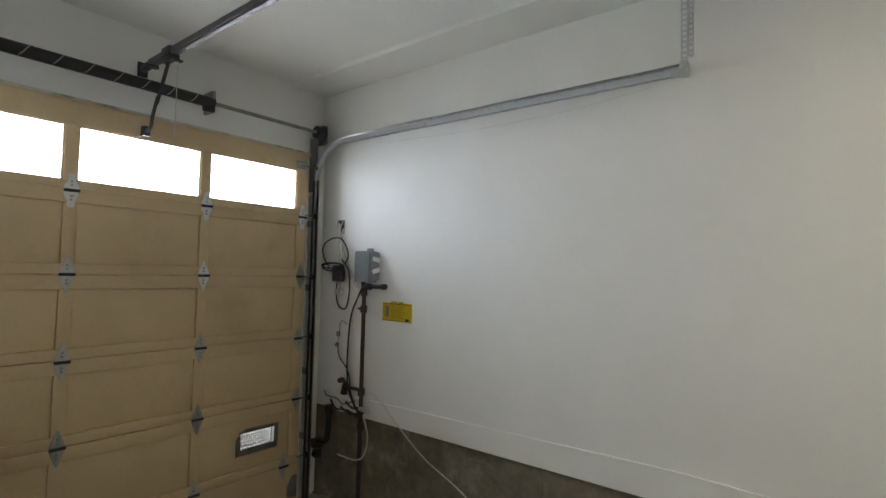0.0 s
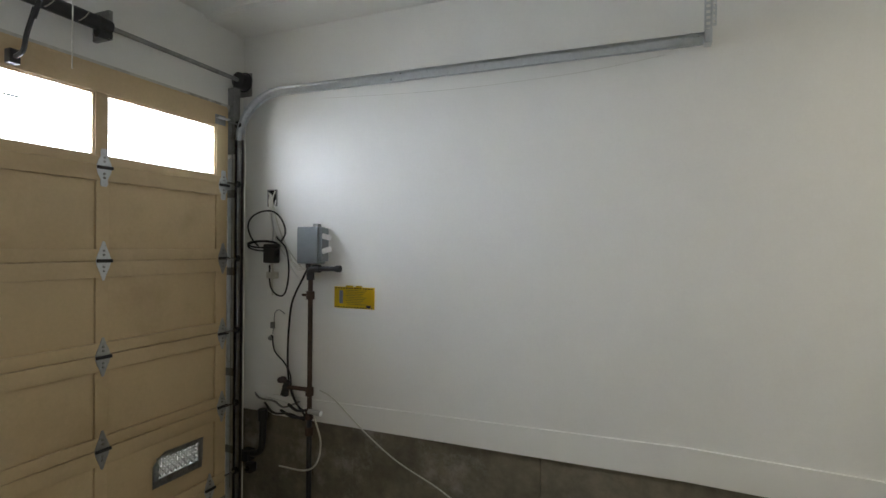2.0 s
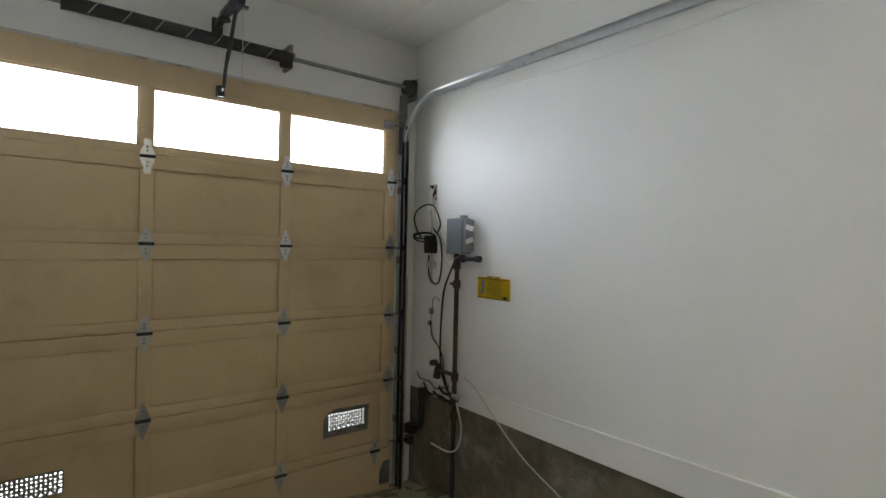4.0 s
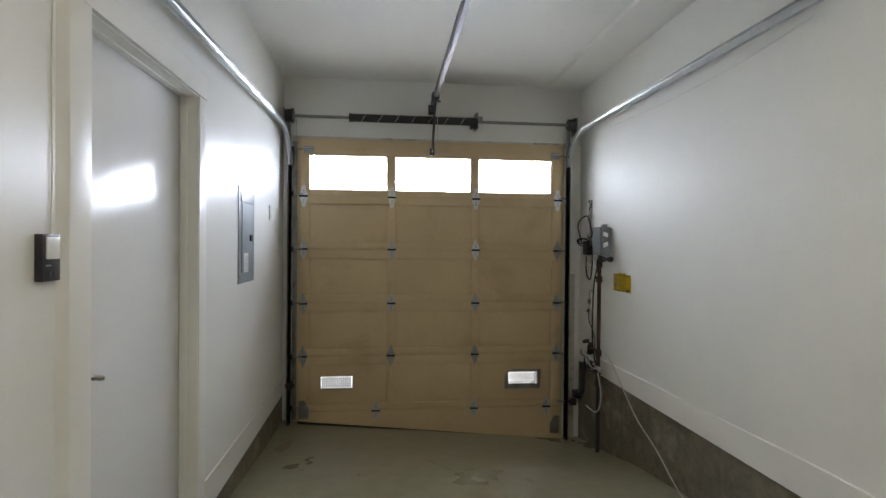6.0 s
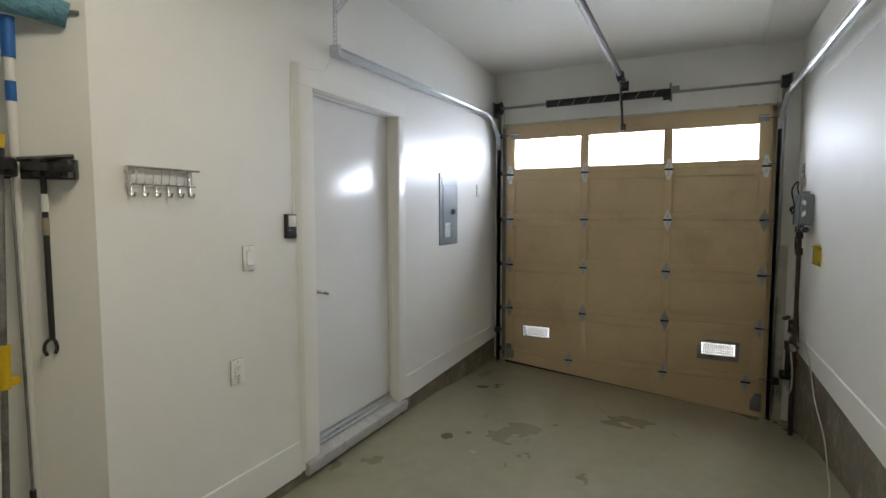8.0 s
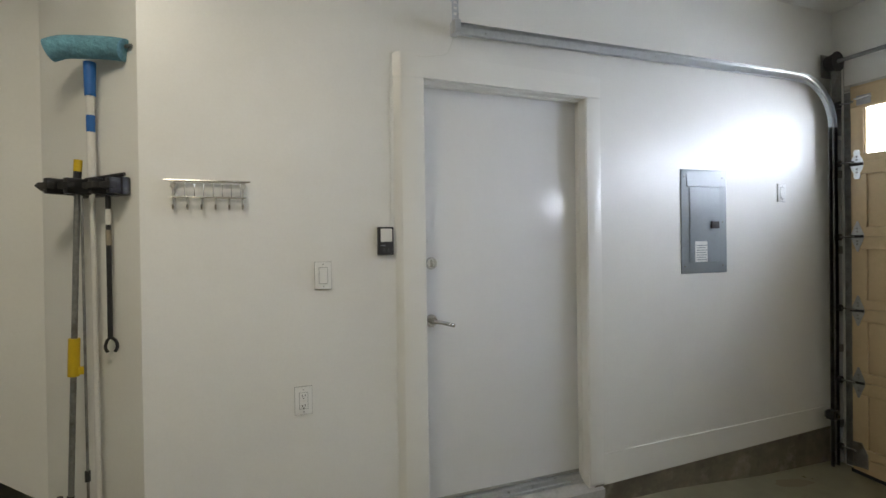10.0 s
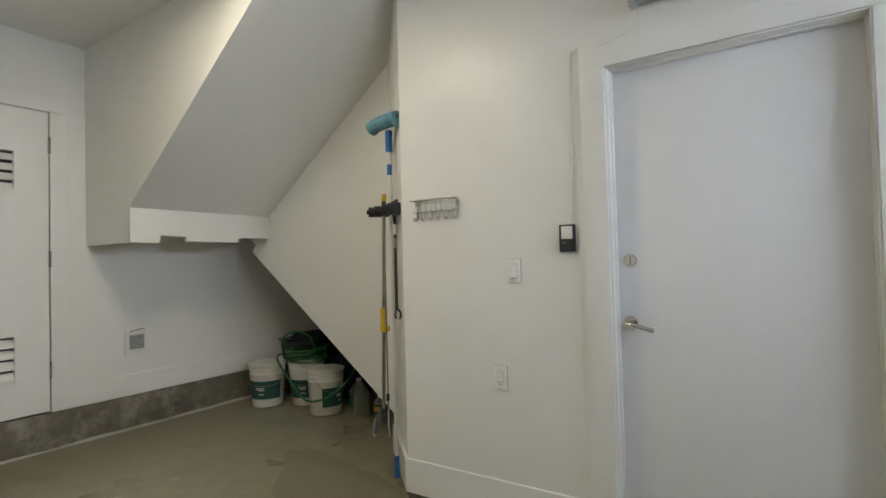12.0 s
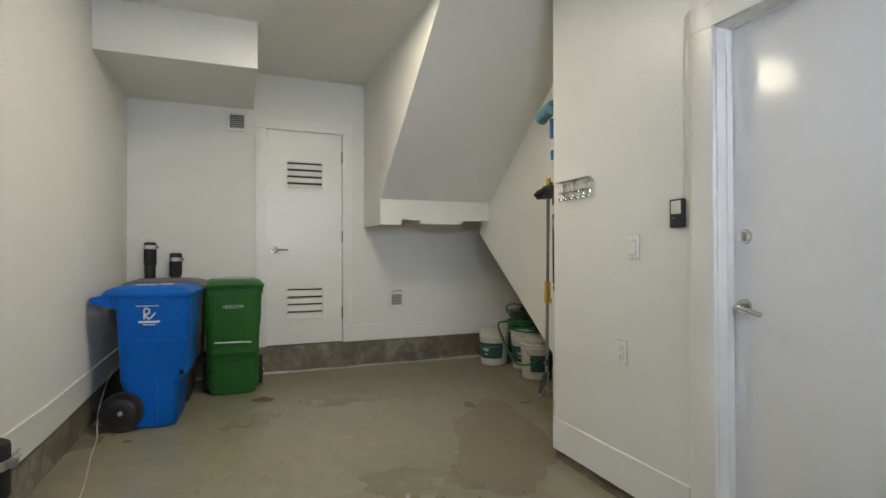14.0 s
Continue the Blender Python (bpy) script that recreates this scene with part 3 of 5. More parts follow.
        part("bottom_bracket", prism([(y - side * 0.002, z0), (y - side * 0.085, z0 + 0.005), (y - side * 0.085, z0 + 0.09), (y - side * 0.05, z0 + 0.16), (y - side * 0.002, z0 + 0.16)], "x", xi - 0.001, xi + 0.004), DULL, d, "grey steel corner bracket")
    # ventilation grilles
    for y0, y1, z0, z1, plate in ((0.816, 1.083, 0.152, 0.252, False), (2.478, 2.738, 0.160, 0.264, True)):
        v = part("vent", box(xo - 0.003, y0 - 0.006, z0 - 0.006, xi + 0.002, y0, z1 + 0.006, 0.001), DULL, d, "perforated metal ventilation grille")
        fr = bmesh.new()
        box(xo - 0.003, y1, z0 - 0.006, xi + 0.002, y1 + 0.006, z1 + 0.006, 0.001, fr)
        box(xo - 0.003, y0, z0 - 0.006, xi + 0.002, y1, z0, 0.001, fr)
        box(xo - 0.003, y0, z1, xi + 0.002, y1, z1 + 0.006, 0.001, fr)
        part("frame", fr, DULL, v)
        mesh = bmesh.new()
        n = 15
        for i in range(1, n):
            yy = y0 + (y1 - y0) * i / n
            for k in range(5):
                za, zb = z0 + (z1 - z0) * k / 5, z0 + (z1 - z0) * (k + 1) / 5
                s = 0.006 if (i + k) % 2 else -0.006
                tube([(xi - 0.012, yy + s, za), (xi - 0.012, yy - s, zb)], 0.0066, 6, 1, mesh)
        for k in range(1, 5):
            zz = z0 + (z1 - z0) * k / 5
            tube([(xi - 0.012, y0, zz), (xi - 0.012, y1, zz)], 0.0058, 6, 1, mesh)
        part("mesh", mesh, DULL, v, "fine wire mesh")
        if plate:
            pl = bmesh.new()
            for q in ([(2.44, 0.115), (2.765, 0.115), (2.765, z0 - 0.006), (2.44, z0 - 0.006)], [(2.44, z0 - 0.006), (y0 - 0.006, z0 - 0.006), (y0 - 0.006, z1 + 0.006), (2.44, 0.235)],
                      [(y1 + 0.006, z0 - 0.006), (2.768, z0 - 0.006), (2.772, z1 + 0.006), (y1 + 0.006, z1 + 0.006)], [(y0 - 0.006, z1 + 0.006), (2.772, z1 + 0.006), (2.775, 0.288), (2.515, 0.295)]):
                prism(q, "x", xi - 0.001, xi + 0.003, pl)
            part("plate", pl, DULL, v, "dark grey cover plate with a clipped corner")
    return d


door = overhead_door()
# holes for the grilles go through the lowest section
for ob in [o for o in door.children_recursive if o.name.split(".")[0] in ("section", "panel")]:
    for y0, y1, z0, z1 in ((0.816, 1.083, 0.152, 0.252), (2.478, 2.738, 0.160, 0.264)):
        vs = [v.co for v in ob.data.vertices]
        if min(v.z for v in vs) < z0 and max(v.z for v in vs) > z1 and min(v.y for v in vs) < y0 and max(v.y for v in vs) > y1:
            bm = bmesh.new()
            bm.from_mesh(ob.data)
            for co, no in (((0, y0, 0), (0, 1, 0)), ((0, y1, 0), (0, 1, 0)), ((0, 0, z0), (0, 0, 1)), ((0, 0, z1), (0, 0, 1))):
                bmesh.ops.bisect_plane(bm, geom=list(bm.verts) + list(bm.edges) + list(bm.faces), plane_co=co, plane_no=no)
            gone = [f for f in bm.faces if y0 < f.calc_center_median().y < y1 and z0 < f.calc_center_median().z < z1]
            bmesh.ops.delete(bm, geom=gone, context="FACES")
            bm.to_mesh(ob.data)
            bm.free()

backdrop = tagged(new("backdrop", finish("backdrop", box(-4.6, -3, 1.2, -4.55, 7, 4.5), glow_mat)), "bright daylight beyond the overhead door", "backdrop", kind="structure")


# added upright glow sheet, seen only through the low grilles
tagged(new("backdrop_ground", finish("backdrop_ground", box(-4.56, -3, -0.62, -4.52, 7, 1.2), drive_mat)), "glowing upright sheet standing in for bright ground outside", "backdrop", kind="structure")


# ---------------------------------------------------------------- door tracks
def track(side):
    y, yh = (0.560, 0.545) if side < 0 else (2.988, 3.050)
    top, z_end = (2.374, 2.342) if side < 0 else (2.412, 2.398)
    t = thing("door_track", "galvanised steel door track with perforated hanger", "door track", "door tracks")
    zbase = floor_z(DOOR_X, y) + 0.01
    R = 0.30
    cx = DOOR_X + 0.055 + R
    line = [(DOOR_X + 0.055, zbase), (DOOR_X + 0.055, top - R)]
    line += [(cx - R * math.cos(a), top - R + R * math.sin(a)) for a in (math.pi / 2 * k / 12 for k in range(1, 13))]
    line += [(-0.15, z_end)]
    prof = [(-0.004, -0.026), (0.016, -0.026), (0.022, -0.019), (0.022, 0.019), (0.016, 0.026), (-0.004, 0.026)]

    def sweep(pts):
        bm = bmesh.new()
        rings = []
        for i, (px, pz) in enumerate(pts):
            qx, qz = pts[min(i + 1, len(pts) - 1)]
            ox, oz = pts[max(i - 1, 0)]
            dd = math.hypot(qx - ox, qz - oz)
            nx, nz = -(qz - oz) / dd, (qx - ox) / dd
            rings.append([[bm.verts.new((px + nx * (b - o * 0.0), y + (yh - y) * min(1.0, max(0.0, (px - cx + R) / R)) + side * (a - o), pz + nz * b)) for a, b in prof] for o in (0.0, 0.003)])
        for A, B in zip(rings, rings[1:]):
            for k in range(len(prof) - 1):
                bm.faces.new((A[0][k], A[0][k + 1], B[0][k + 1], B[0][k]))
                bm.faces.new((A[1][k], B[1][k], B[1][k + 1], A[1][k + 1]))
            for k in (0, -1):
                bm.faces.new((A[0][k], B[0][k], B[1][k], A[1][k]))
        for ends in (rings[0], rings[-1]):
            for k in range(len(prof) - 1):
                bm.faces.new((ends[0][k], ends[1][k], ends[1][k + 1], ends[0][k + 1]))
        return bm
    part("vertical_rail", sweep(line[:2]), DULL, t, "dark worn vertical rail")
    part("horizontal_rail", sweep(line[1:]), GALV, t, "shiny curved and level rail")
    part("back_angle", box(DOOR_X - 0.068, min(y, y - side * 0.055), zbase, DOOR_X - 0.05, max(y, y - side * 0.055), 2.30, 0.001), DULL, t, "dark jamb angle")
    part("angle_web", box(DOOR_X - 0.06, y + side * 0.023, zbase, DOOR_X + 0.012, y + side * 0.026, 2.0, 0.001), GALV, t)
    part("flag_bracket", box(DOOR_X - 0.066, y + side * 0.024, 2.03, DOOR_X + 0.035, y + side * 0.027, 2.46, 0.001), DULL, t)
    part("end_plate", box(-0.165, yh - 0.03, z_end - 0.03, -0.135, yh + 0.03, z_end + 0.03, 0.002), GALV, t)

    def perforated(p0, p1, w, facing):
        """A slotted angle iron: two rails with rungs between the holes."""
        bm = bmesh.new()
        p0, p1 = Vector(p0), Vector(p1)
        d = (p1 - p0).normalized()
        u = Vector(facing)
        for s in (-1, 1):
            a, b = p0 + u * s * w * 0.38, p1 + u * s * w * 0.38
            quad = box(-w * 0.12, -0.0013, 0, w * 0.12, 0.0013, (b - a).length)
            m = Matrix((u.to_4d(), d.cross(u).to_4d(), d.to_4d(), (0, 0, 0, 1))).transposed()
            m.translation = a
            m[3][0] = m[3][1] = m[3][2] = 0
            join(bm, quad, m)
        n = int((p1 - p0).length / 0.025)
        for k in range(n + 1):
            c = p0 + (p1 - p0) * (k / n)
            quad = box(-w * 0.27, -0.0013, -0.006, w * 0.27, 0.0013, 0.006)
            m = Matrix((u.to_4d(), d.cross(u).to_4d(), d.to_4d(), (0, 0, 0, 1))).transposed()
            m.translation = c
            m[3][0] = m[3][1] = m[3][2] = 0
            join(bm, quad, m)
        return bm
    part("hanger", perforated((-0.15, yh, z_end), (-0.15, yh, CEIL - 0.02), 0.032, (1, 0, 0)), GALV, t, "perforated angle hanger")
    part("hanger_tail", perforated((-0.125, yh + 0.012, 2.46), (-0.125, yh + 0.012, CEIL - 0.02), 0.030, (0.7, 0.714, 0)), GALV, t)
    if side < 0:
        part("brace", perforated((-0.15, yh, 2.55), (-0.42, yh, CEIL - 0.02), 0.032, (0.755, 0, 0.656)), GALV, t, "slanting perforated brace")
    for z in (0.1, 0.6, 1.25, 1.75):
        part("jamb_bracket", box(DOOR_X - 0.066, y + side * 0.022, z, DOOR_X + 0.045, y + side * 0.026, z + 0.05, 0.001), DULL, t)
    return t


track(-1)
track(1)
for a, b in ((0.481, 0.527), (3.043, 3.149)):
    tagged(new("trim", finish("trim", box(DOOR_X - 0.064, a, floor_z(DOOR_X, a) + 0.01, DOOR_X - 0.044, b, 2.33, 0.002), TRIM)), "white painted jamb board beside the overhead door", "trim", kind="structure")


# ---------------------------------------------------------------- torsion spring
def torsion():
    s = thing("torsion_spring", "black torsion spring on a steel shaft above the door", "door spring")
    x, z = DOOR_X + 0.035, 2.497
    part("shaft", frustum((x, 0.50, z), (x, 3.06, z), 0.0127, 0.0127, 16), DULL, s, "dull steel shaft")
    prof = []
    for k in range(151):
        prof.append((0.0335 + (0.0015 if k % 2 else 0.0), 1.085 + 1.045 * k / 150))
    coil = lathe(prof, 20)
    bmesh.ops.transform(coil, verts=coil.verts, matrix=Matrix.Translation((x, 0, z)) @ pose(0, 0, 0, -90, 0, 0))
    part("coil", coil, BLACK, s, "black tightly wound coil")
    for k in range(7):
        a, b = 1.15 + k * 0.143, 1.15 + k * 0.143 + 0.075
        pts = [(x + 0.0345 * math.cos(q), a + (b - a) * (q + 1.1) / 3.4, z + 0.0345 * math.sin(q)) for q in (-1.1 + 0.34 * i for i in range(11))]
        part("stripe", tube(pts, 0.003, 5, 2), STRIPE, s)
    for y in (1.075, 2.13):
        part("cone", frustum((x, y - 0.03, z), (x, y + 0.035, z), 0.037, 0.033, 18), BLACK, s)
    part("centre_bracket", prism([(2.15, z - 0.06), (2.17, z - 0.06), (2.17, z + 0.08), (2.15, z + 0.08)], "x", FRONT, x + 0.012), DULL, s)
    part("bracket_foot", box(FRONT, 2.15, z + 0.02, FRONT + 0.004, 2.23, z + 0.075, 0.001), DULL, s)
    part("winding_cup", frustum((x, 2.10, z - 0.045), (x, 2.165, z - 0.04), 0.022, 0.022, 16), BLACK, s)
    for y in (0.545, 3.02):
        dr = part("cable_drum", frustum((x, y - 0.03, z), (x, y + 0.03, z), 0.05, 0.056, 24), BLACK, s, "black cable drum")
        part("flange", frustum((x, y + 0.026, z), (x, y + 0.032, z), 0.064, 0.064, 24), BLACK, dr)
        part("bearing_plate", box(FRONT, y + (0.04 if y > 2 else -0.045), z - 0.09, x + 0.05, y + (0.045 if y > 2 else -0.04), z + 0.06, 0.001), DULL, s)
    for y in (0.598, 2.972):
        part("lift_cable", frustum((x - 0.02, y, z), (x - 0.02, y, -0.1), 0.0016, 0.0016, 6), DULL, s)
    return s


torsion()


# ---------------------------------------------------------------- opener
def opener():
    o = thing("door_opener", "ceiling garage door opener with a steel drive rail", "door opener")
    part("rail", prism([(1.752, 2.60), (1.778, 2.60), (1.778, 2.612), (1.785, 2.612), (1.785, 2.642), (1.745, 2.642), (1.745, 2.612), (1.752, 2.612)], "x", -2.80, -0.46), RAIL, o, "long dark steel drive rail")
    part("chain", box(-2.72, 1.762, 2.643, -0.5, 1.768, 2.650, 0.001), BLACK, o)
    hb = part("header_bracket", box(-2.93, 1.735, 2.57, -2.925, 1.795, 2.66, 0.001), BLACK, o)
    part("clevis", box(-2.925, 1.75, 2.60, -2.79, 1.78, 2.64, 0.004), BLACK, hb)
    part("pulley", frustum((-2.77, 1.765, 2.592), (-2.77, 1.765, 2.602), 0.03, 0.03, 18), BLACK, hb)
    tr = part("trolley", box(-2.62, 1.745, 2.575, -2.47, 1.785, 2.60, 0.005), BLACK, o, "black trolley on the rail")
    part("carriage", box(-2.60, 1.735, 2.60, -2.50, 1.795, 2.652, 0.006), BLACK, tr)
    part("release_hook", box(-2.49, 1.75, 2.56, -2.46, 1.80, 2.572, 0.003), BLACK, tr)
    arm = part("arm", frustum((-2.56, 1.765, 2.585), (-2.70, 1.765, 2.36), 0.0105, 0.0105, 8), BLACK, o, "black bent door arm")
    part("curved_arm", tube([(-2.69, 1.765, 2.40), (-2.745, 1.765, 2.30), (-2.77, 1.765, 2.235), (-2.84, 1.765, 2.215)], 0.010, 8, 6), BLACK, arm)
    part("door_bracket", box(DOOR_X, 1.745, 2.19, DOOR_X + 0.04, 1.785, 2.25, 0.003), BLACK, arm)
    part("release_cord", tube([(-2.475, 1.775, 2.562), (-2.475, 1.777, 2.40), (-2.475, 1.776, 2.13)], 0.0022, 5, 3), CORD, o, "pale emergency release cord")
    hd = part("motor_head", box(-0.44, 1.55, 2.590, -0.06, 1.89, 2.76, 0.02), MATTE, o, "black motor housing")
    part("chin", box(-0.45, 1.59, 2.580, -0.12, 1.85, 2.594, 0.006), MATTE, hd)
    for x in (-0.40, -0.14):
        part("ceiling_strap", box(x - 0.012, 1.58, 2.735, x + 0.012, 1.584, CEIL, 0.0005), GALV, o)
        part("ceiling_strap", box(x - 0.012, 1.86, 2.735, x + 0.012, 1.864, CEIL, 0.0005), GALV, o)
    return o


opener()

fix = thing("ceiling_lamp", "round flat white ceiling lamp with a warm glow", "ceiling lamp", at=(LAMP_AT[0], LAMP_AT[1], 0))
part("base", lathe([(0.31, CEIL), (0.31, CEIL - 0.045), (0.305, CEIL - 0.055), (0.30, CEIL - 0.055), (0.02, CEIL - 0.052)], 36), WHITEPL, fix)


# ---------------------------------------------------------------- utility door and vents on the back wall
def utility_door():
    d = tagged(new("door_2"), "white closed utility door with two louvred vents", "door", kind="structure")
    y0, y1, z0, z1, x = 1.338, 2.033, 0.337, 2.353, BACK + 0.006
    slots = ((1.525, 1.852, 1.807, 2.063), (1.525, 1.852, 0.583, 0.864))
    leaf = bmesh.new()
    box(x, y0, z0 + 0.006, x + 0.04, 1.525, z1, bm=leaf)
    box(x, 1.852, z0 + 0.006, x + 0.04, y1, z1, bm=leaf)
    box(x, 1.525, z0 + 0.006, x + 0.04, 1.852, 0.583, bm=leaf)
    box(x, 1.525, 0.864, x + 0.04, 1.852, 1.807, bm=leaf)
    box(x, 1.525, 2.063, x + 0.04, 1.852, z1, bm=leaf)
    part("leaf", leaf, TRIM, d, smooth=False)
    part("bottom_gap", box(x + 0.012, y0, 0.333, x + 0.03, y1, z0 + 0.007), RUBBER, d)
    for a, b, c, e in slots:
        # black back plate gives the shade between the slats by its colour
        lv = part("louvre", box(x + 0.034, a, c, x + 0.039, b, e), GREYBIN, d, "louvred vent with white slats")
        fr = bmesh.new()
        box(x - 0.005, a - 0.022, c - 0.022, x + 0.001, a + 0.002, e + 0.022, 0.002, fr, 1)
        box(x - 0.005, b - 0.002, c - 0.022, x + 0.001, b + 0.022, e + 0.022, 0.002, fr, 1)
        box(x - 0.005, a, c - 0.022, x + 0.001, b, c + 0.002, 0.002, fr, 1)
        box(x - 0.005, a, e - 0.002, x + 0.001, b, e + 0.022, 0.002, fr, 1)
        part("frame", fr, TRIM, lv)
        for k in range(4):
            zz = c + (e - c) * (k + 0.5) / 4
            h = (e - c) / 4
            part("slat", prism([(x - 0.006, zz - h * 0.46), (x - 0.002, zz - h * 0.52), (x + 0.033, zz + h * 0.20), (x + 0.029, zz + h * 0.26)], "y", a, b), TRIM, lv)
    for a, b, c, e in ((1.242, 1.334, 0.335, 2.357), (2.037, 2.129, 0.335, 2.357), (1.242, 2.129, 2.3575, 2.452)):
        part("casing", box(BACK - 0.014, a, c, BACK + 0.012, b, e, 0.003), TRIM, d)
    h = part("lever_handle", frustum((x, 1.963, 1.233), (x - 0.012, 1.963, 1.233), 0.033, 0.03, 24), CHROME, d, "satin chrome lever handle")
    part("lever", tube([(x - 0.01, 1.963, 1.233), (x - 0.05, 1.962, 1.233), (x - 0.055, 1.93, 1.234), (x - 0.05, 1.85, 1.232)], 0.009, 8, 5), CHROME, h)
    for z in (0.62, 1.36, 2.13):
        part("hinge", frustum((BACK - 0.012, 1.337, z - 0.055), (BACK - 0.012, 1.337, z + 0.055), 0.007, 0.007, 10), DULL, d, "dull steel butt hinge")
    return d


utility_door()


def wall_vent(y0, y1, z0, z1, label, flap=False):
    v = thing("wall_vent", label, "vent", "wall vents")
    fr = bmesh.new()
    w = 0.032
    box(BACK - 0.012, y0, z0, BACK + 0.001, y0 + w, z1, 0.003, fr)
    box(BACK - 0.012, y1 - w, z0, BACK + 0.001, y1, z1, 0.003, fr)
    box(BACK - 0.012, y0 + w, z0, BACK + 0.001, y1 - w, z0 + w, 0.003, fr)
    box(BACK - 0.012, y0 + w, z1 - w, BACK + 0.001, y1 - w, z1, 0.003, fr)
    part("frame", fr, WHITEPL, v)
    # black sheet on the solid wall paints the depth behind the slats
    part("duct", box(BACK - 0.002, y0 + w, z0 + w, BACK - 0.0005, y1 - w, z1 - w), GREYBIN, v, "dark sheet standing for the shade behind the grille")
    n = 7
    for k in range(n):
        zz = z0 + w + (z1 - z0 - 2 * w) * (k + 0.5) / n
        part("slat", prism([(BACK - 0.011, zz - 0.005), (BACK - 0.009, zz - 0.006), (BACK - 0.003, zz + 0.004), (BACK - 0.005, zz + 0.005)], "y", y0 + w, y1 - w), VENTGREY, v)
    if flap:
        part("wire", tube([(BACK - 0.012, y0 + 0.03, z1 + 0.004), (BACK - 0.03, y0 + 0.07, z1 + 0.01), (BACK - 0.013, y1 - 0.03, z1 - 0.005)], 0.003, 6, 4), BLACK, v)
    return v


wall_vent(2.195, 2.382, 2.305, 2.490, "small square louvred vent high on the back wall")
wall_vent(0.702, 0.874, 0.640, 0.812, "small square louvred vent low on the back wall", True)


# ---------------------------------------------------------------- cleanout pipes
def cleanout(x, y, r, top, clamps, label):
    c = thing("drain_cleanout", label, "drain pipe", "drain pipes")
    z0 = floor_z(x, y)
    part("pipe", frustum((x, y, z0), (x, y, top - 0.16), r * 0.92, r * 0.92, 24), BLACKPL, c)
    sl = part("rubber_sleeve", lathe([(r * 0.98, top - 0.19), (r * 1.03, top - 0.185), (r * 1.03, top - 0.02), (r * 0.98, top - 0.008), (r * 0.8, top)], 28, (x, y, 0)), RUBBER, c, "black rubber coupling")
    for z in clamps:
        k = part("band_clamp", lathe([(r * 1.035, z - 0.016), (r * 1.06, z - 0.016), (r * 1.06, z + 0.016), (r * 1.035, z + 0.016)], 28, (x, y, 0)), GALV, c, "shiny steel band clamp")
        part("screw", box(x - r * 0.4, y - r * 1.35, z - 0.012, x + r * 0.2, y - r * 1.02, z + 0.012, 0.003), DULL, k)
    return c


cleanout(3.41, 2.968, 0.046, 1.295, (1.255, 0.95), "tall black drain pipe with steel band clamps")
cleanout(3.41, 2.775, 0.046, 1.205, (1.15,), "short black drain pipe with a steel band clamp")
pipe_low = cleanout(0.65, 3.06, 0.066, 0.565, (0.49,), "black drain stub with a steel band clamp by the wall")
pipe_low_screws = bmesh.new()
for z in (0.489, 0.511):
    frustum((0.69, 3.0, z - 0.01), (0.75, 3.0, z - 0.01), 0.006, 0.006, 8, pipe_low_screws)
part("clamp_screw", pipe_low_screws, GALV, pipe_low)


# ---------------------------------------------------------------- wheeled bins
def loft(sections, bm=None, corner=0.05, seg=4):
    """Rounded rectangles (z, x0, x1, half_width) joined upwards into a tapered shell."""
    bm = bm or bmesh.new()
    rings = []
    for z, x0, x1, hw in sections:
        ring = []
        c = min(corner, hw * 0.9, (x1 - x0) * 0.45)
        for cx, cy, a0 in ((x1 - c, hw - c, 0), (x0 + c, hw - c, 90), (x0 + c, -hw + c, 180), (x1 - c, -hw + c, 270)):
            for k in range(seg + 1):
                a = radians(a0 + 90 * k / seg)
                ring.append(bm.verts.new((cx + c * math.cos(a), cy + c * math.sin(a), z)))
        rings.append(ring)
    for a, b in zip(rings, rings[1:]):
        for k in range(len(a)):
            bm.faces.new((a[k], a[(k + 1) % len(a)], b[(k + 1) % len(b)], b[k]))
    bm.faces.new(rings[0][::-1])
    bm.faces.new(rings[-1])
    return bm


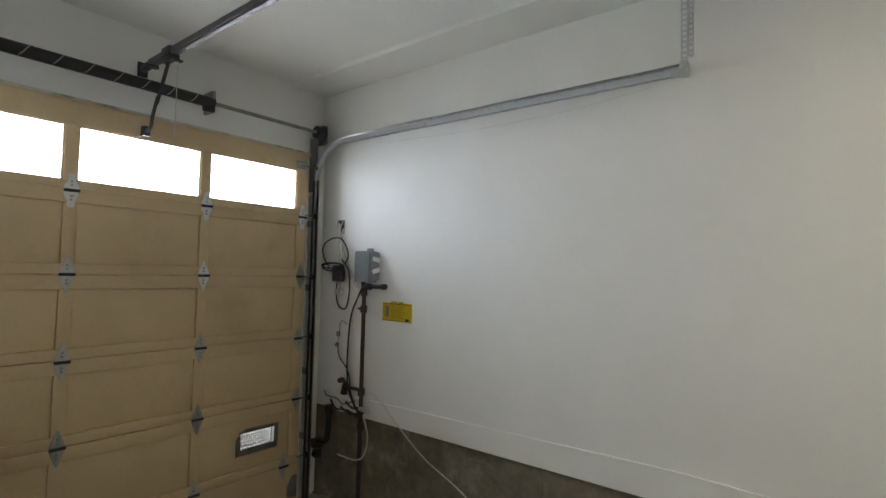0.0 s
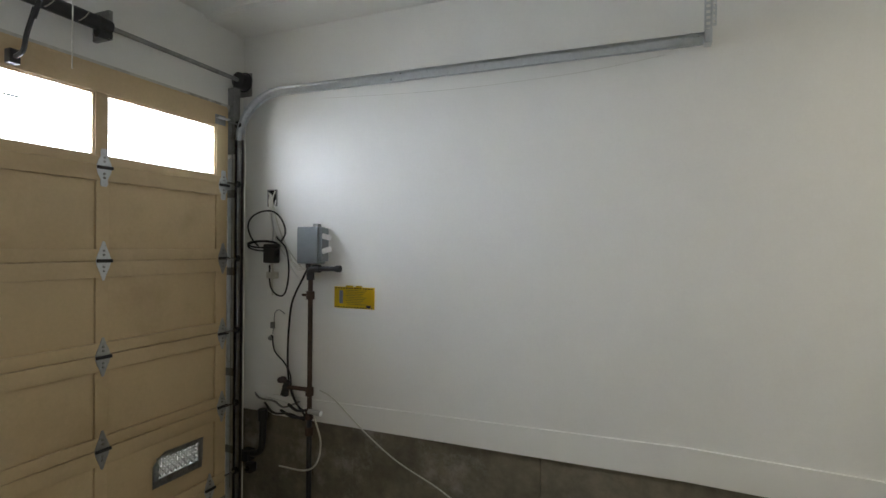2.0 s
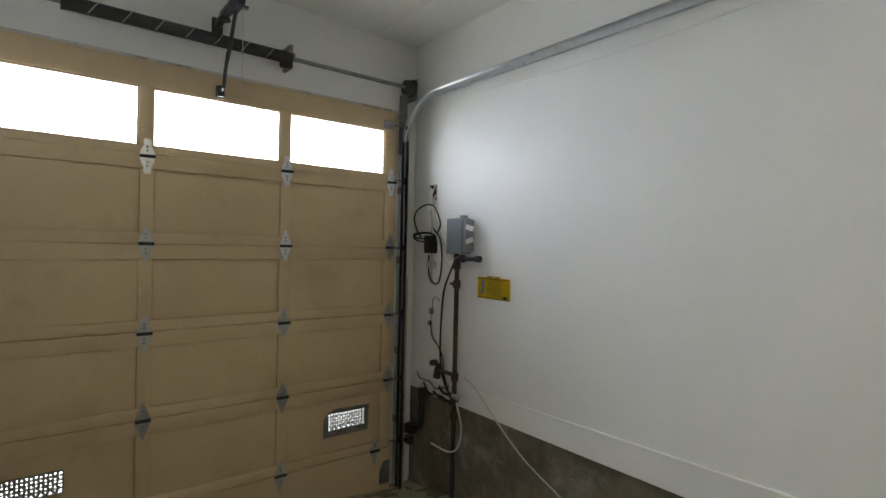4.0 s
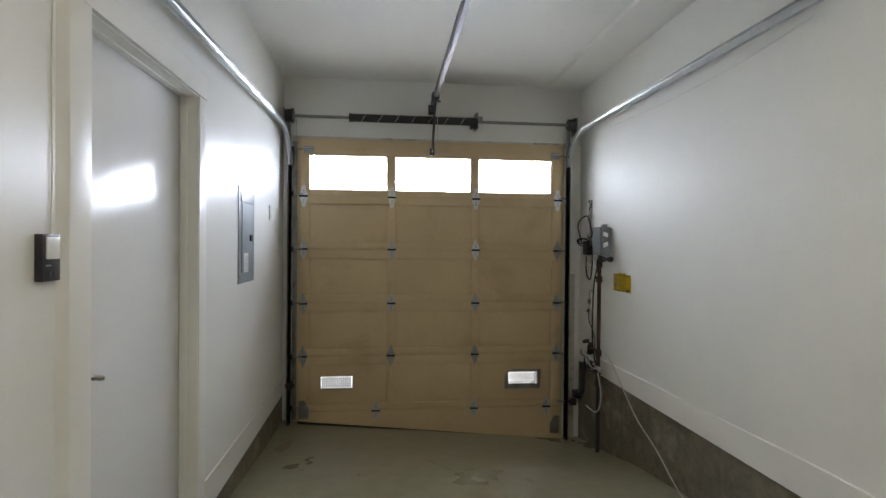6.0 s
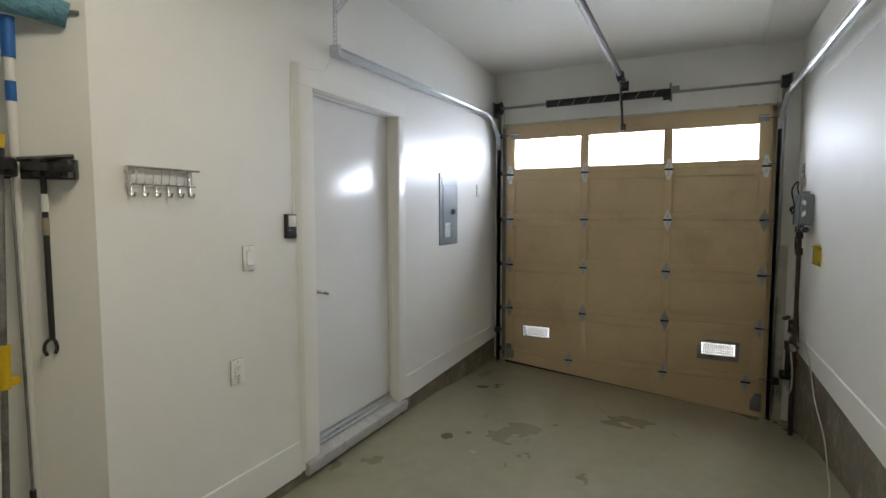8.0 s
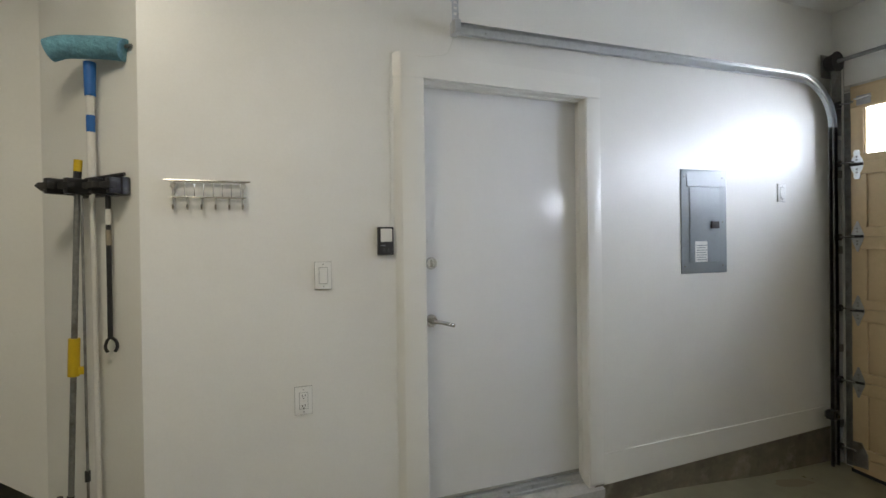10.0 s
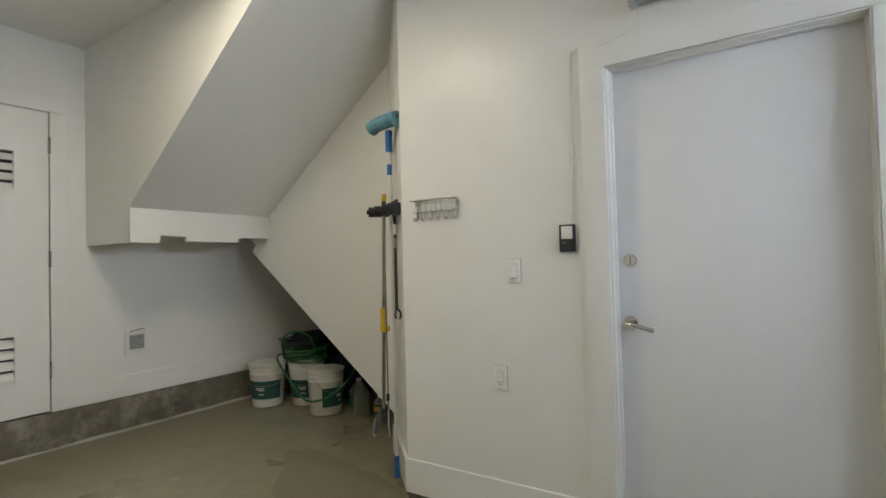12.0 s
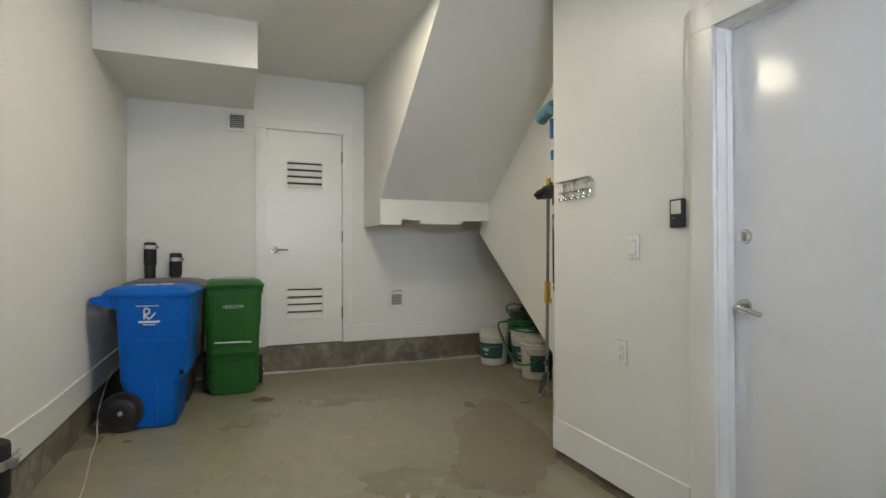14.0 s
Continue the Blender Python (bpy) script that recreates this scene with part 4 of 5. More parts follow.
def wheeled_bin(label, body_mat, lid_mat, at, rz, w, dep, h):
    """Front towards local +x; wheels, hinge and handle at the back."""
    b = thing("wheeled_bin", label, "wheeled bin", "wheeled bins", at, rz)
    f, k = dep * 0.5, dep * 0.5
    body = part("body", loft([(0.0, -k * 0.30, f * 0.60, w * 0.37), (0.02, -k * 0.33, f * 0.63, w * 0.385), (h * 0.28, -k * 0.55, f * 0.68, w * 0.41), (h * 0.33, -k * 0.60, f * 0.72, w * 0.42), (h * 0.37, -k * 0.61, f * 0.88, w * 0.425),
                              (h * 0.62, -k * 0.64, f * 0.92, w * 0.44), (h * 0.64, -k * 0.64, f * 0.94, w * 0.455), (h * 0.90, -k * 0.68, f * 0.97, w * 0.475)]), body_mat, b)
    part("rim", loft([(h * 0.885, -k * 0.74, f * 0.985, w * 0.492), (h * 0.93, -k * 0.76, f * 1.0, w * 0.5), (h * 0.935, -k * 0.75, f * 0.99, w * 0.495)], corner=0.055), body_mat, body)
    lid = part("lid", loft([(h * 0.937, -k * 0.95, f * 1.05, w * 0.515), (h * 0.958, -k * 0.97, f * 1.06, w * 0.52), (h * 0.985, -k * 0.90, f * 0.92, w * 0.46), (h * 1.005, -k * 0.70, f * 0.70, w * 0.36), (h * 1.01, -k * 0.45, f * 0.45, w * 0.24)], corner=0.06), lid_mat, b, "closed domed lid")
    part("lid_rib", loft([(h * 0.96, f * 0.98, f * 1.10, w * 0.30), (h * 0.966, f * 0.98, f * 1.10, w * 0.30)], corner=0.02), lid_mat, lid)
    hb = part("handle", frustum((-k * 1.20, -w * 0.36, h * 0.915), (-k * 1.20, w * 0.36, h * 0.915), 0.016, 0.016, 14), body_mat, b)
    for s in (-1, 1):
        part("handle_arm", prism([(-k * 0.66, h * 0.84), (-k * 1.22, h * 0.895), (-k * 1.22, h * 0.935), (-k * 0.66, h * 0.945)], "y", s * w * 0.36 - 0.012, s * w * 0.36 + 0.012), body_mat, hb)
        wh = part("wheel", frustum((-k * 0.52, s * w * 0.44 - 0.03 * s, 0.122), (-k * 0.52, s * w * 0.44 + 0.03 * s, 0.122), 0.12, 0.12, 32), RUBBER, b, "black rubber wheel")
        part("tread_ring", lathe([(0.119, -0.02), (0.122, -0.018), (0.122, 0.018), (0.119, 0.02)], 32), RUBBER, wh).matrix_basis = Matrix.Translation((-k * 0.52, s * w * 0.44, 0.122)) @ pose(0, 0, 0, 90, 0, 0)
        part("disc", frustum((-k * 0.52, s * (w * 0.44 + 0.028), 0.122), (-k * 0.52, s * (w * 0.44 + 0.036), 0.122), 0.09, 0.075, 28), BLACKPL, wh)
        part("hub_cap", frustum((-k * 0.52, s * (w * 0.44 + 0.034), 0.122), (-k * 0.52, s * (w * 0.44 + 0.046), 0.122), 0.016, 0.012, 14), GALV, wh, "small bright hub cap")
    part("axle", frustum((-k * 0.52, -w * 0.43, 0.122), (-k * 0.52, w * 0.43, 0.122), 0.009, 0.009, 8), DULL, b)
    # step in the front and moulded side ribs
    for s in (-1, 1):
        part("side_ledge", prism([(-k * 0.58, h * 0.615), (f * 0.86, h * 0.615), (f * 0.88, h * 0.645), (-k * 0.59, h * 0.645)], "y", s * w * 0.425, s * w * 0.452), body_mat, body)
        part("side_rib", prism([(f * 0.18, 0.03), (f * 0.24, 0.03), (f * 0.24, h * 0.60), (f * 0.18, h * 0.60)], "y", s * w * 0.36, s * w * 0.432), body_mat, body)
    return b, body


def front_x(z, dep, h):
    """Front surface of a bin at height z, between the ledge and the rim."""
    return dep * 0.5 * (0.94 + (z / h - 0.64) / 0.26 * 0.03) if z > 0.64 * h else dep * 0.5 * (0.88 + max(0.0, z / h - 0.37) / 0.25 * 0.04) if z > 0.37 * h else dep * 0.5 * 0.69


GX, GY = 3.04, 2.315
gb, gbody = wheeled_bin("green plastic wheeled bin with white serial number", GREEN, GREEN, (GX, GY, floor_z(GX, GY) + 0.004), 180, 0.450, 0.50, 0.905)
h = 0.895
frm = bmesh.new()
for y0, z0, y1, z1 in ((-0.135, 0.35, -0.123, 0.80), (0.123, 0.35, 0.135, 0.80), (-0.123, 0.788, 0.123, 0.80)):
    q = bmesh.new()
    bmesh.ops.create_cube(q, size=1.0)
    for v in q.verts:
        zz = z0 if v.co.z < 0 else z1
        fx = front_x(zz, 0.50, h)
        v.co = Vector((fx + (0.008 if v.co.x > 0 else -0.012), y0 if v.co.y < 0 else y1, zz))
    join(frm, q)
part("front_frame", frm, GREEN, gbody, "raised moulded front frame", False)
arch = [(front_x(0.42 + 0.17 * max(0, math.sin(a)), 0.50, h) + 0.003, 0.098 * math.cos(a), 0.47 + 0.14 * math.sin(a)) for a in (math.pi * k / 12 for k in range(13))]
part("front_arch", tube([(front_x(0.40, 0.5, h) + 0.003, 0.098, 0.40)] + arch + [(front_x(0.40, 0.5, h) + 0.003, -0.098, 0.40)], 0.006, 6, 2), GREEN, gbody)
part("front_bar", frustum((front_x(0.40, 0.5, h) + 0.016, -0.135, 0.425), (front_x(0.40, 0.5, h) + 0.016, 0.135, 0.418), 0.007, 0.007, 10), GALV, gbody, "bright steel lifting bar")
lettering("H0522394", 0.036, Matrix.Translation((front_x(0.70, 0.5, h) + 0.004, 0, 0.70)) @ pose(0, 0, 0, 86, 0, 90), PAPER, gbody, "serial_number")
part("lid_label", box(0.03, -0.135, 0.9142, 0.125, 0.135, 0.9155), PAPER, gb, "worn pale lid sticker")

BX, BY = 2.40, 2.80
bb, bbody = wheeled_bin("blue plastic wheeled recycling bin with white emblem", BLUE, BLUE, (BX, BY, floor_z(BX, BY) + 0.004), -94, 0.50, 0.515, 0.895)
# white emblem and worn print on the side that faces the room
for u0, v0, u1, v1 in ((-0.055, 0.775, 0.075, 0.782), (-0.04, 0.672, 0.078, 0.684), (-0.015, 0.658, 0.055, 0.663)):
    part("print_bar", box(u0, -0.50 * 0.468 - 0.004, v0, u1, -0.50 * 0.468 + 0.004, v1), PAPER, bbody, "worn white print")
ring = [(-0.045, 0.70), (-0.045, 0.775), (-0.012, 0.773), (-0.006, 0.752), (-0.018, 0.738), (-0.038, 0.735), (-0.012, 0.702), (0.012, 0.716), (0.042, 0.745)]
ring = [(0.025 + u * 0.72, -0.2355, 0.695 + (v - 0.70) * 0.85) for u, v in ring]
part("emblem", tube(ring, 0.0055, 6, 3), PAPER, bbody, "white curved emblem")
part("plug", frustum((0.20, -0.205, 0.345), (0.20, -0.217, 0.345), 0.014, 0.014, 14), GLASSY, bbody)
part("lid_label", box(-0.08, -0.14, 0.9042, 0.03, -0.055, 0.9056), PAPER, bb, "pale lid sticker")
part("lid_label", box(0.05, -0.10, 0.9042, 0.125, 0.0, 0.9056), PAPER, bb, "pale lid sticker")

KX, KY = 2.93, 2.79
wheeled_bin("black plastic wheeled bin with a dark grey lid", GREYBIN, LIDGREY, (KX, KY, floor_z(KX, KY) + 0.004), -92, 0.50, 0.56, 0.91)


# ---------------------------------------------------------------- buckets, hose and bottles under the stairs
def bucket(at, label, rz):
    b = thing("bucket", label, "bucket", "buckets", at, rz)
    part("shell", lathe([(0.125, 0.0), (0.131, 0.012), (0.146, 0.27), (0.150, 0.275), (0.150, 0.285), (0.147, 0.288), (0.148, 0.305), (0.153, 0.308), (0.153, 0.318), (0.149, 0.322), (0.150, 0.34), (0.156, 0.343), (0.156, 0.352)], 36), BUCKET, b, "off-white ribbed pail")
    part("lid", lathe([(0.157, 0.348), (0.160, 0.352), (0.160, 0.368), (0.154, 0.372), (0.148, 0.364), (0.04, 0.364)], 36), BUCKET, b)
    lab = bmesh.new()
    rows = []
    for k in range(13):
        a = radians(-65 + 130 * k / 12)
        rows.append([lab.verts.new(((r + 0.0012) * math.cos(a), (r + 0.0012) * math.sin(a), z)) for r, z in ((0.1345, 0.07), (0.1435, 0.225))])
    for a, c in zip(rows, rows[1:]):
        lab.faces.new((a[0], c[0], c[1], a[1]))
    lb = part("label", lab, LABELGREEN, b, "dark green printed label")
    for z, w in ((0.16, 0.055), (0.145, 0.04), (0.11, 0.03)):
        part("print", box(0.1415, -w, z, 0.1432, w * 0.3, z + 0.008), PAPER, lb)
    part("bail", tube([(0.0, 0.158, 0.315), (0.06, 0.150, 0.24), (0.115, 0.115, 0.20), (0.155, 0.0, 0.185), (0.115, -0.115, 0.20), (0.06, -0.150, 0.24), (0.0, -0.158, 0.315)], 0.0022, 5, 5), DULL, b, "thin wire bail")
    return b


def put(x, y):
    return (x, y, floor_z(x, y) + 0.002)


bucket(put(3.19, -0.17), "white lidded plastic bucket with a dark green label", 125)
bucket(put(2.96, -0.41), "white lidded bucket under a coiled green hose", 130)
bucket(put(2.63, -0.325), "white lidded bucket with a hose loop across it", 190)

hose = thing("garden_hose", "coiled green garden hose resting on a bucket", "garden hose", at=put(2.96, -0.41))
pts = []
for k in range(8 * 14):
    a = 2 * math.pi * k / 14
    r = 0.15 + 0.025 * math.sin(k * 0.37) + 0.012 * math.sin(k * 1.3)
    pts.append((r * math.cos(a) * 1.15, r * math.sin(a), 0.383 + 0.014 * (k / 14) + 0.012 * math.sin(a * 1.5 + k * 0.05)))
part("coil", tube(pts, 0.0085, 7, 2), HOSE, hose)
part("loose_loop", tube([(0.12, 0.12, 0.45), (0.02, 0.30, 0.44), (-0.16, 0.31, 0.26), (-0.33, 0.305, 0.13), (-0.47, 0.24, 0.14), (-0.56, 0.14, 0.22), (-0.58, 0.02, 0.31), (-0.50, -0.12, 0.38)], 0.0085, 7, 8), HOSE, hose)
part("standing_loop", tube([(0.15, 0.0, 0.42), (0.16, 0.10, 0.52), (0.10, 0.16, 0.60), (0.0, 0.12, 0.64), (-0.10, 0.05, 0.60), (-0.12, 0.0, 0.48)], 0.0085, 7, 8), HOSE, hose)

tub = thing("storage_tub", "black plastic tub filled with dark cloth", "storage tub", at=put(3.16, -0.72))
part("shell", loft([(0, -0.20, 0.20, 0.22), (0.50, -0.24, 0.24, 0.26), (0.52, -0.26, 0.26, 0.28)], corner=0.05), BLACKPL, tub)
part("contents", loft([(0.521, -0.2, 0.2, 0.2), (0.56, -0.16, 0.17, 0.17), (0.575, -0.1, 0.09, 0.1)], corner=0.08), NAVY, tub, "crumpled dark cloth")

bag = thing("cloth_bag", "dark navy cloth bundle behind the buckets", "cloth bag", at=put(2.74, -0.80))
bm = bmesh.new()
bmesh.ops.create_icosphere(bm, subdivisions=4, radius=0.24)
for v in bm.verts:
    v.co *= 1 + 0.22 * noise.noise(v.co * 6)
    v.co.z = max(v.co.z * 1.05 + 0.22, 0)
part("cloth", bm, NAVY, bag)

jug_mat = mat("cloudy_plastic", (0.24, 0.25, 0.21), 0.35, vary=0.1, scale=9, fine=60, bump=0.05)
jug = thing("plastic_jug", "cloudy plastic jug with a green label on the floor", "jug", at=put(2.40, -0.49), rz=60)
part("body", loft([(0, -0.07, 0.07, 0.09), (0.17, -0.07, 0.07, 0.09), (0.23, -0.04, 0.04, 0.05), (0.265, -0.02, 0.02, 0.02)], corner=0.03), jug_mat, jug)
part("cap", frustum((0, 0, 0.262), (0, 0, 0.285), 0.022, 0.021, 16), PAPER, jug)
part("grip", tube([(0, 0.03, 0.255), (0, 0.085, 0.235), (0, 0.088, 0.16)], 0.011, 8, 5), jug_mat, jug)
part("label", box(0.0705, -0.055, 0.03, 0.0715, 0.055, 0.14), HOSE, jug, "bright green label")
tin = thing("bottle", "clear bottle with a black and yellow label", "bottle", at=put(2.20, -0.53), rz=100)
part("body", lathe([(0.055, 0), (0.058, 0.01), (0.058, 0.115), (0.03, 0.145), (0.022, 0.155)], 24), jug_mat, tin)
part("cap", frustum((0, 0, 0.154), (0, 0, 0.18), 0.026, 0.024, 16), PAPER, tin)
part("label", lathe([(0.0588, 0.03), (0.0592, 0.031), (0.0592, 0.10), (0.0588, 0.101)], 24), BLACKPL, tin)
part("patch", box(0.052, -0.03, 0.045, 0.0605, 0.03, 0.085), YELLOWPL, tin, "yellow label patch")


# ---------------------------------------------------------------- mop rack on the angled wall
rack = thing("tool_rack", "black plastic tool rack with grips on the wall", "tool rack")
c0 = Vector((1.17, 0.452, 1.585))
bm = bmesh.new()
slab = box(0.0, 0.0, -0.035, 0.30, 0.035, 0.035, 0.008)
join(bm, slab, Matrix.Translation(c0) @ pose(0, 0, 0, 0, 0, -45))
part("rail", bm, BLACKPL, rack)
for s, d in ((0.02, 0.05), (0.09, 0.07), (0.17, 0.11), (0.235, 0.14)):
    bm = bmesh.new()
    join(bm, box(s - 0.012, 0.03, -0.03, s + 0.012, d + 0.03, 0.03, 0.006), Matrix.Translation(c0) @ pose(0, 0, 0, 0, 0, -45))
    g = part("grip", bm, BLACKPL, rack)
    bm = bmesh.new()
    join(bm, box(s - 0.03, d + 0.01, -0.012, s + 0.03, d + 0.04, 0.012, 0.005), Matrix.Translation(c0) @ pose(0, 0, 0, 0, 0, -45))
    part("jaw", bm, RUBBER, g)
part("hook", tube([(1.40, 0.36, 1.585), (1.47, 0.345, 1.575), (1.50, 0.345, 1.595)], 0.010, 8, 5), BLACKPL, rack)
part("top_bar", frustum((1.19, 0.46, 1.63), (1.33, 0.40, 1.61), 0.008, 0.008, 8), BLACKPL, rack)

mop = thing("dust_mop", "blue and white pole with a teal fleece head", "mop", "cleaning tools")
mx, my = 1.318, 0.365
z0 = floor_z(mx, my)
part("pole", frustum((mx - 0.005, my, z0 + 0.10), (mx, my, 1.72), 0.0105, 0.0105, 14), PAPER, mop, "white painted pole")
part("foot", frustum((mx - 0.005, my, z0 + 0.05), (mx - 0.005, my, z0 + 0.18), 0.016, 0.014, 14), BLUEPL, mop, "blue end grip")
for a, b, m_ in ((1.62, 1.69, PAPER), (1.69, 1.765, PAPER), (1.765, 1.80, PAPER), (1.80, 1.865, BLUEPL), (1.865, 1.94, PAPER), (1.94, 2.07, BLUEPL)):
    part("sleeve", frustum((mx, my, a), (mx, my, b), 0.0155 if a < 1.94 else 0.019, 0.0155 if a < 1.94 else 0.022, 14), m_, mop)
part("head", tube([(1.445, 0.372, 2.098), (1.40, 0.382, 2.113), (1.34, 0.395, 2.116), (1.27, 0.42, 2.114), (1.21, 0.442, 2.108), (1.182, 0.455, 2.102)], 0.043, 18, 5), FLEECE, mop, "fluffy teal fleece roll")
part("head_peg", frustum((1.19, 0.45, 2.115), (1.157, 0.475, 2.118), 0.008, 0.006, 8), DULL, mop)

sq = thing("floor_squeegee", "dark grey pole with yellow sleeve and flat grey head", "squeegee", "cleaning tools")
part("pole", frustum((1.405, 0.365, 0.39), (1.361, 0.372, 1.66), 0.0105, 0.0105, 14), DULL, sq, "dark grey metal pole")
part("cap", frustum((1.362, 0.372, 1.645), (1.359, 0.373, 1.69), 0.0145, 0.0145, 14), YELLOWPL, sq, "yellow end cap")
part("neck", frustum((1.366, 0.371, 1.58), (1.362, 0.372, 1.645), 0.0145, 0.014, 14), BLACKPL, sq)
part("sleeve", frustum((1.3885, 0.3675, 0.86), (1.3835, 0.3685, 1.005), 0.020, 0.020, 16), YELLOWPL, sq, "yellow plastic sleeve")
part("clip", box(1.345, 0.36, 0.865, 1.375, 0.378, 0.895, 0.004), YELLOWPL, sq)
part("swivel", tube([(1.405, 0.365, 0.40), (1.412, 0.366, 0.375), (1.425, 0.370, 0.36)], 0.013, 10, 4), BLACKPL, sq)
bm = bmesh.new()
join(bm, prism([(-0.045, 0.0), (0.045, 0.0), (0.062, -0.125), (-0.062, -0.125)], "y", -0.009, 0.009), Matrix.Translation((1.425, 0.370, 0.372)) @ pose(0, 0, 0, 18, -32, -55))
part("head", bm, LIDGREY, sq, "flat grey trapezoid head")
bm = bmesh.new()
join(bm, box(-0.064, -0.011, -0.140, 0.064, 0.011, -0.124, 0.004), Matrix.Translation((1.425, 0.370, 0.372)) @ pose(0, 0, 0, 18, -32, -55))
part("blade", bm, PAPER, sq, "pale rubber edge")

rod = thing("hook_rod", "short black rod with a forked end", "rod", "cleaning tools")
part("shaft", frustum((1.258, 0.402, 1.0), (1.258, 0.402, 1.57), 0.0095, 0.0095, 12), BLACKPL, rod)
part("label", frustum((1.258, 0.402, 1.44), (1.258, 0.402, 1.50), 0.0115, 0.0115, 12), PAPER, rod, "white paper tag")
part("label", frustum((1.258, 0.402, 1.36), (1.258, 0.402, 1.42), 0.0105, 0.0105, 12), WOODOLD, rod)
for s in (-1, 1):
    part("prong", tube([(1.258, 0.402, 1.005), (1.258 + s * 0.014, 0.39, 0.99), (1.258 + s * 0.02, 0.39, 0.965), (1.258 + s * 0.012, 0.39, 0.945)], 0.006, 7, 4), BLACKPL, rod)
thin = thing("thin_rod", "thin grey metal extension rod", "rod", "cleaning tools")
part("shaft", frustum((1.34, 0.40, 0.30), (1.345, 0.395, 1.55), 0.005, 0.005, 8), DULL, thin)
part("collar", frustum((1.341, 0.40, 0.46), (1.341, 0.40, 0.50), 0.010, 0.010, 10), BLACKPL, thin)
part("hook", tube([(1.34, 0.40, 0.31), (1.33, 0.405, 0.26), (1.35, 0.41, 0.25)], 0.004, 6, 4), DULL, thin)


# ---------------------------------------------------------------- fittings on the left wall
Y = LEFT
pan = thing("breaker_panel", "flush grey steel breaker panel with a closed door", "breaker panel")
part("frame", box(-1.928, Y - 0.002, 1.158, -1.572, Y + 0.006, 1.762, 0.002), PANELGREY, pan, "grey steel cover frame")
dr = part("door", box(-1.865, Y + 0.006, 1.225, -1.630, Y + 0.011, 1.655, 0.002), PANELGREY, pan)
part("top_flange", prism([(Y + 0.0055, 1.752), (Y + 0.0055, 1.664), (Y + 0.0135, 1.664)], "x", -1.885, -1.612), PANELGREY, pan, "sloping upper flange catching the window light")
part("latch", box(-1.855, Y + 0.011, 1.42, -1.795, Y + 0.020, 1.462, 0.003), BLACKPL, dr, "dark sliding latch")
lb = part("label", box(-1.765, Y + 0.0112, 1.225, -1.670, Y + 0.0118, 1.345), PAPER, dr, "white printed paper label")
for k in range(7):
    part("print", box(-1.760 + 0.01 * (k % 2), Y + 0.0119, 1.235 + k * 0.014, -1.680, Y + 0.0122, 1.239 + k * 0.014), BOXGREY, lb)
for x, z in ((-1.895, 1.20), (-1.595, 1.20), (-1.895, 1.72), (-1.595, 1.72), (-1.895, 1.46), (-1.595, 1.46)):
    part("screw", frustum((x, Y + 0.005, z), (x, Y + 0.0085, z), 0.006, 0.005, 10), DULL, pan)


PLATE = mat("switch_plate", (0.80, 0.80, 0.77), 0.42, vary=0.02, scale=8, fine=80, bump=0.02)


def plate(name, label, cat, x0, x1, z0, z1, kind):
    p = thing(name, label, cat)
    part("cover_plate", box(x0, Y + 0.0025, z0, x1, Y + 0.0085, z1, 0.0025), PLATE, p)
    # grey rims stand in for the shadow lines round plate and rocker
    part("gasket", box(x0 - 0.0015, Y, z0 - 0.002, x1 + 0.0015, Y + 0.0026, z1 + 0.0015), VENTGREY, p, "thin grey rim coloured as the shadow line round the plate")
    cx, cz = (x0 + x1) / 2, (z0 + z1) / 2
    part("reveal", box(cx - 0.0185, Y + 0.0085, cz - 0.0355, cx + 0.0185, Y + 0.0088, cz + 0.0355), VENTGREY, p)
    if kind == "switch":
        r = part("rocker", prism([(Y + 0.006, cz - 0.033), (Y + 0.0155, cz - 0.033), (Y + 0.0095, cz + 0.002), (Y + 0.0125, cz + 0.033), (Y + 0.006, cz + 0.033)], "x", cx - 0.0165, cx + 0.0165), PLATE, p)
    else:
        r = part("socket_face", box(cx - 0.0165, Y + 0.006, cz - 0.034, cx + 0.0165, Y + 0.011, cz + 0.034, 0.002), PLATE, p)
        for s in (-1, 1):
            for dx in (-0.006, 0.006):
                part("slot", box(cx + dx - 0.0012, Y + 0.0108, cz + s * 0.021 - 0.003, cx + dx + 0.0012, Y + 0.0113, cz + s * 0.021 + 0.006), GLASSY, r)
            part("ground_hole", frustum((cx, Y + 0.0108, cz + s * 0.021 - 0.010), (cx, Y + 0.0113, cz + s * 0.021 - 0.010), 0.0026, 0.0026, 8), GLASSY, r)
        part("test_button", box(cx - 0.008, Y + 0.0108, cz - 0.004, cx + 0.008, Y + 0.0125, cz + 0.004, 0.0008), WHITEPL, r)
    for z in (z0 + 0.011, z1 - 0.011):
        part("screw", frustum((cx, Y + 0.008, z), (cx, Y + 0.0095, z), 0.003, 0.003, 8), VENTGREY, p)
    return p


plate("light_switch", "white rocker light switch on the wall", "light switch", 0.423, 0.492, 1.162, 1.278, "switch")
plate("power_outlet", "white wall outlet with two sockets", "power outlet", 0.512, 0.582, 0.636, 0.752, "outlet")
plate("small_switch", "small white switch plate near the overhead door", "light switch", -2.45, -2.38, 1.59, 1.70, "switch")

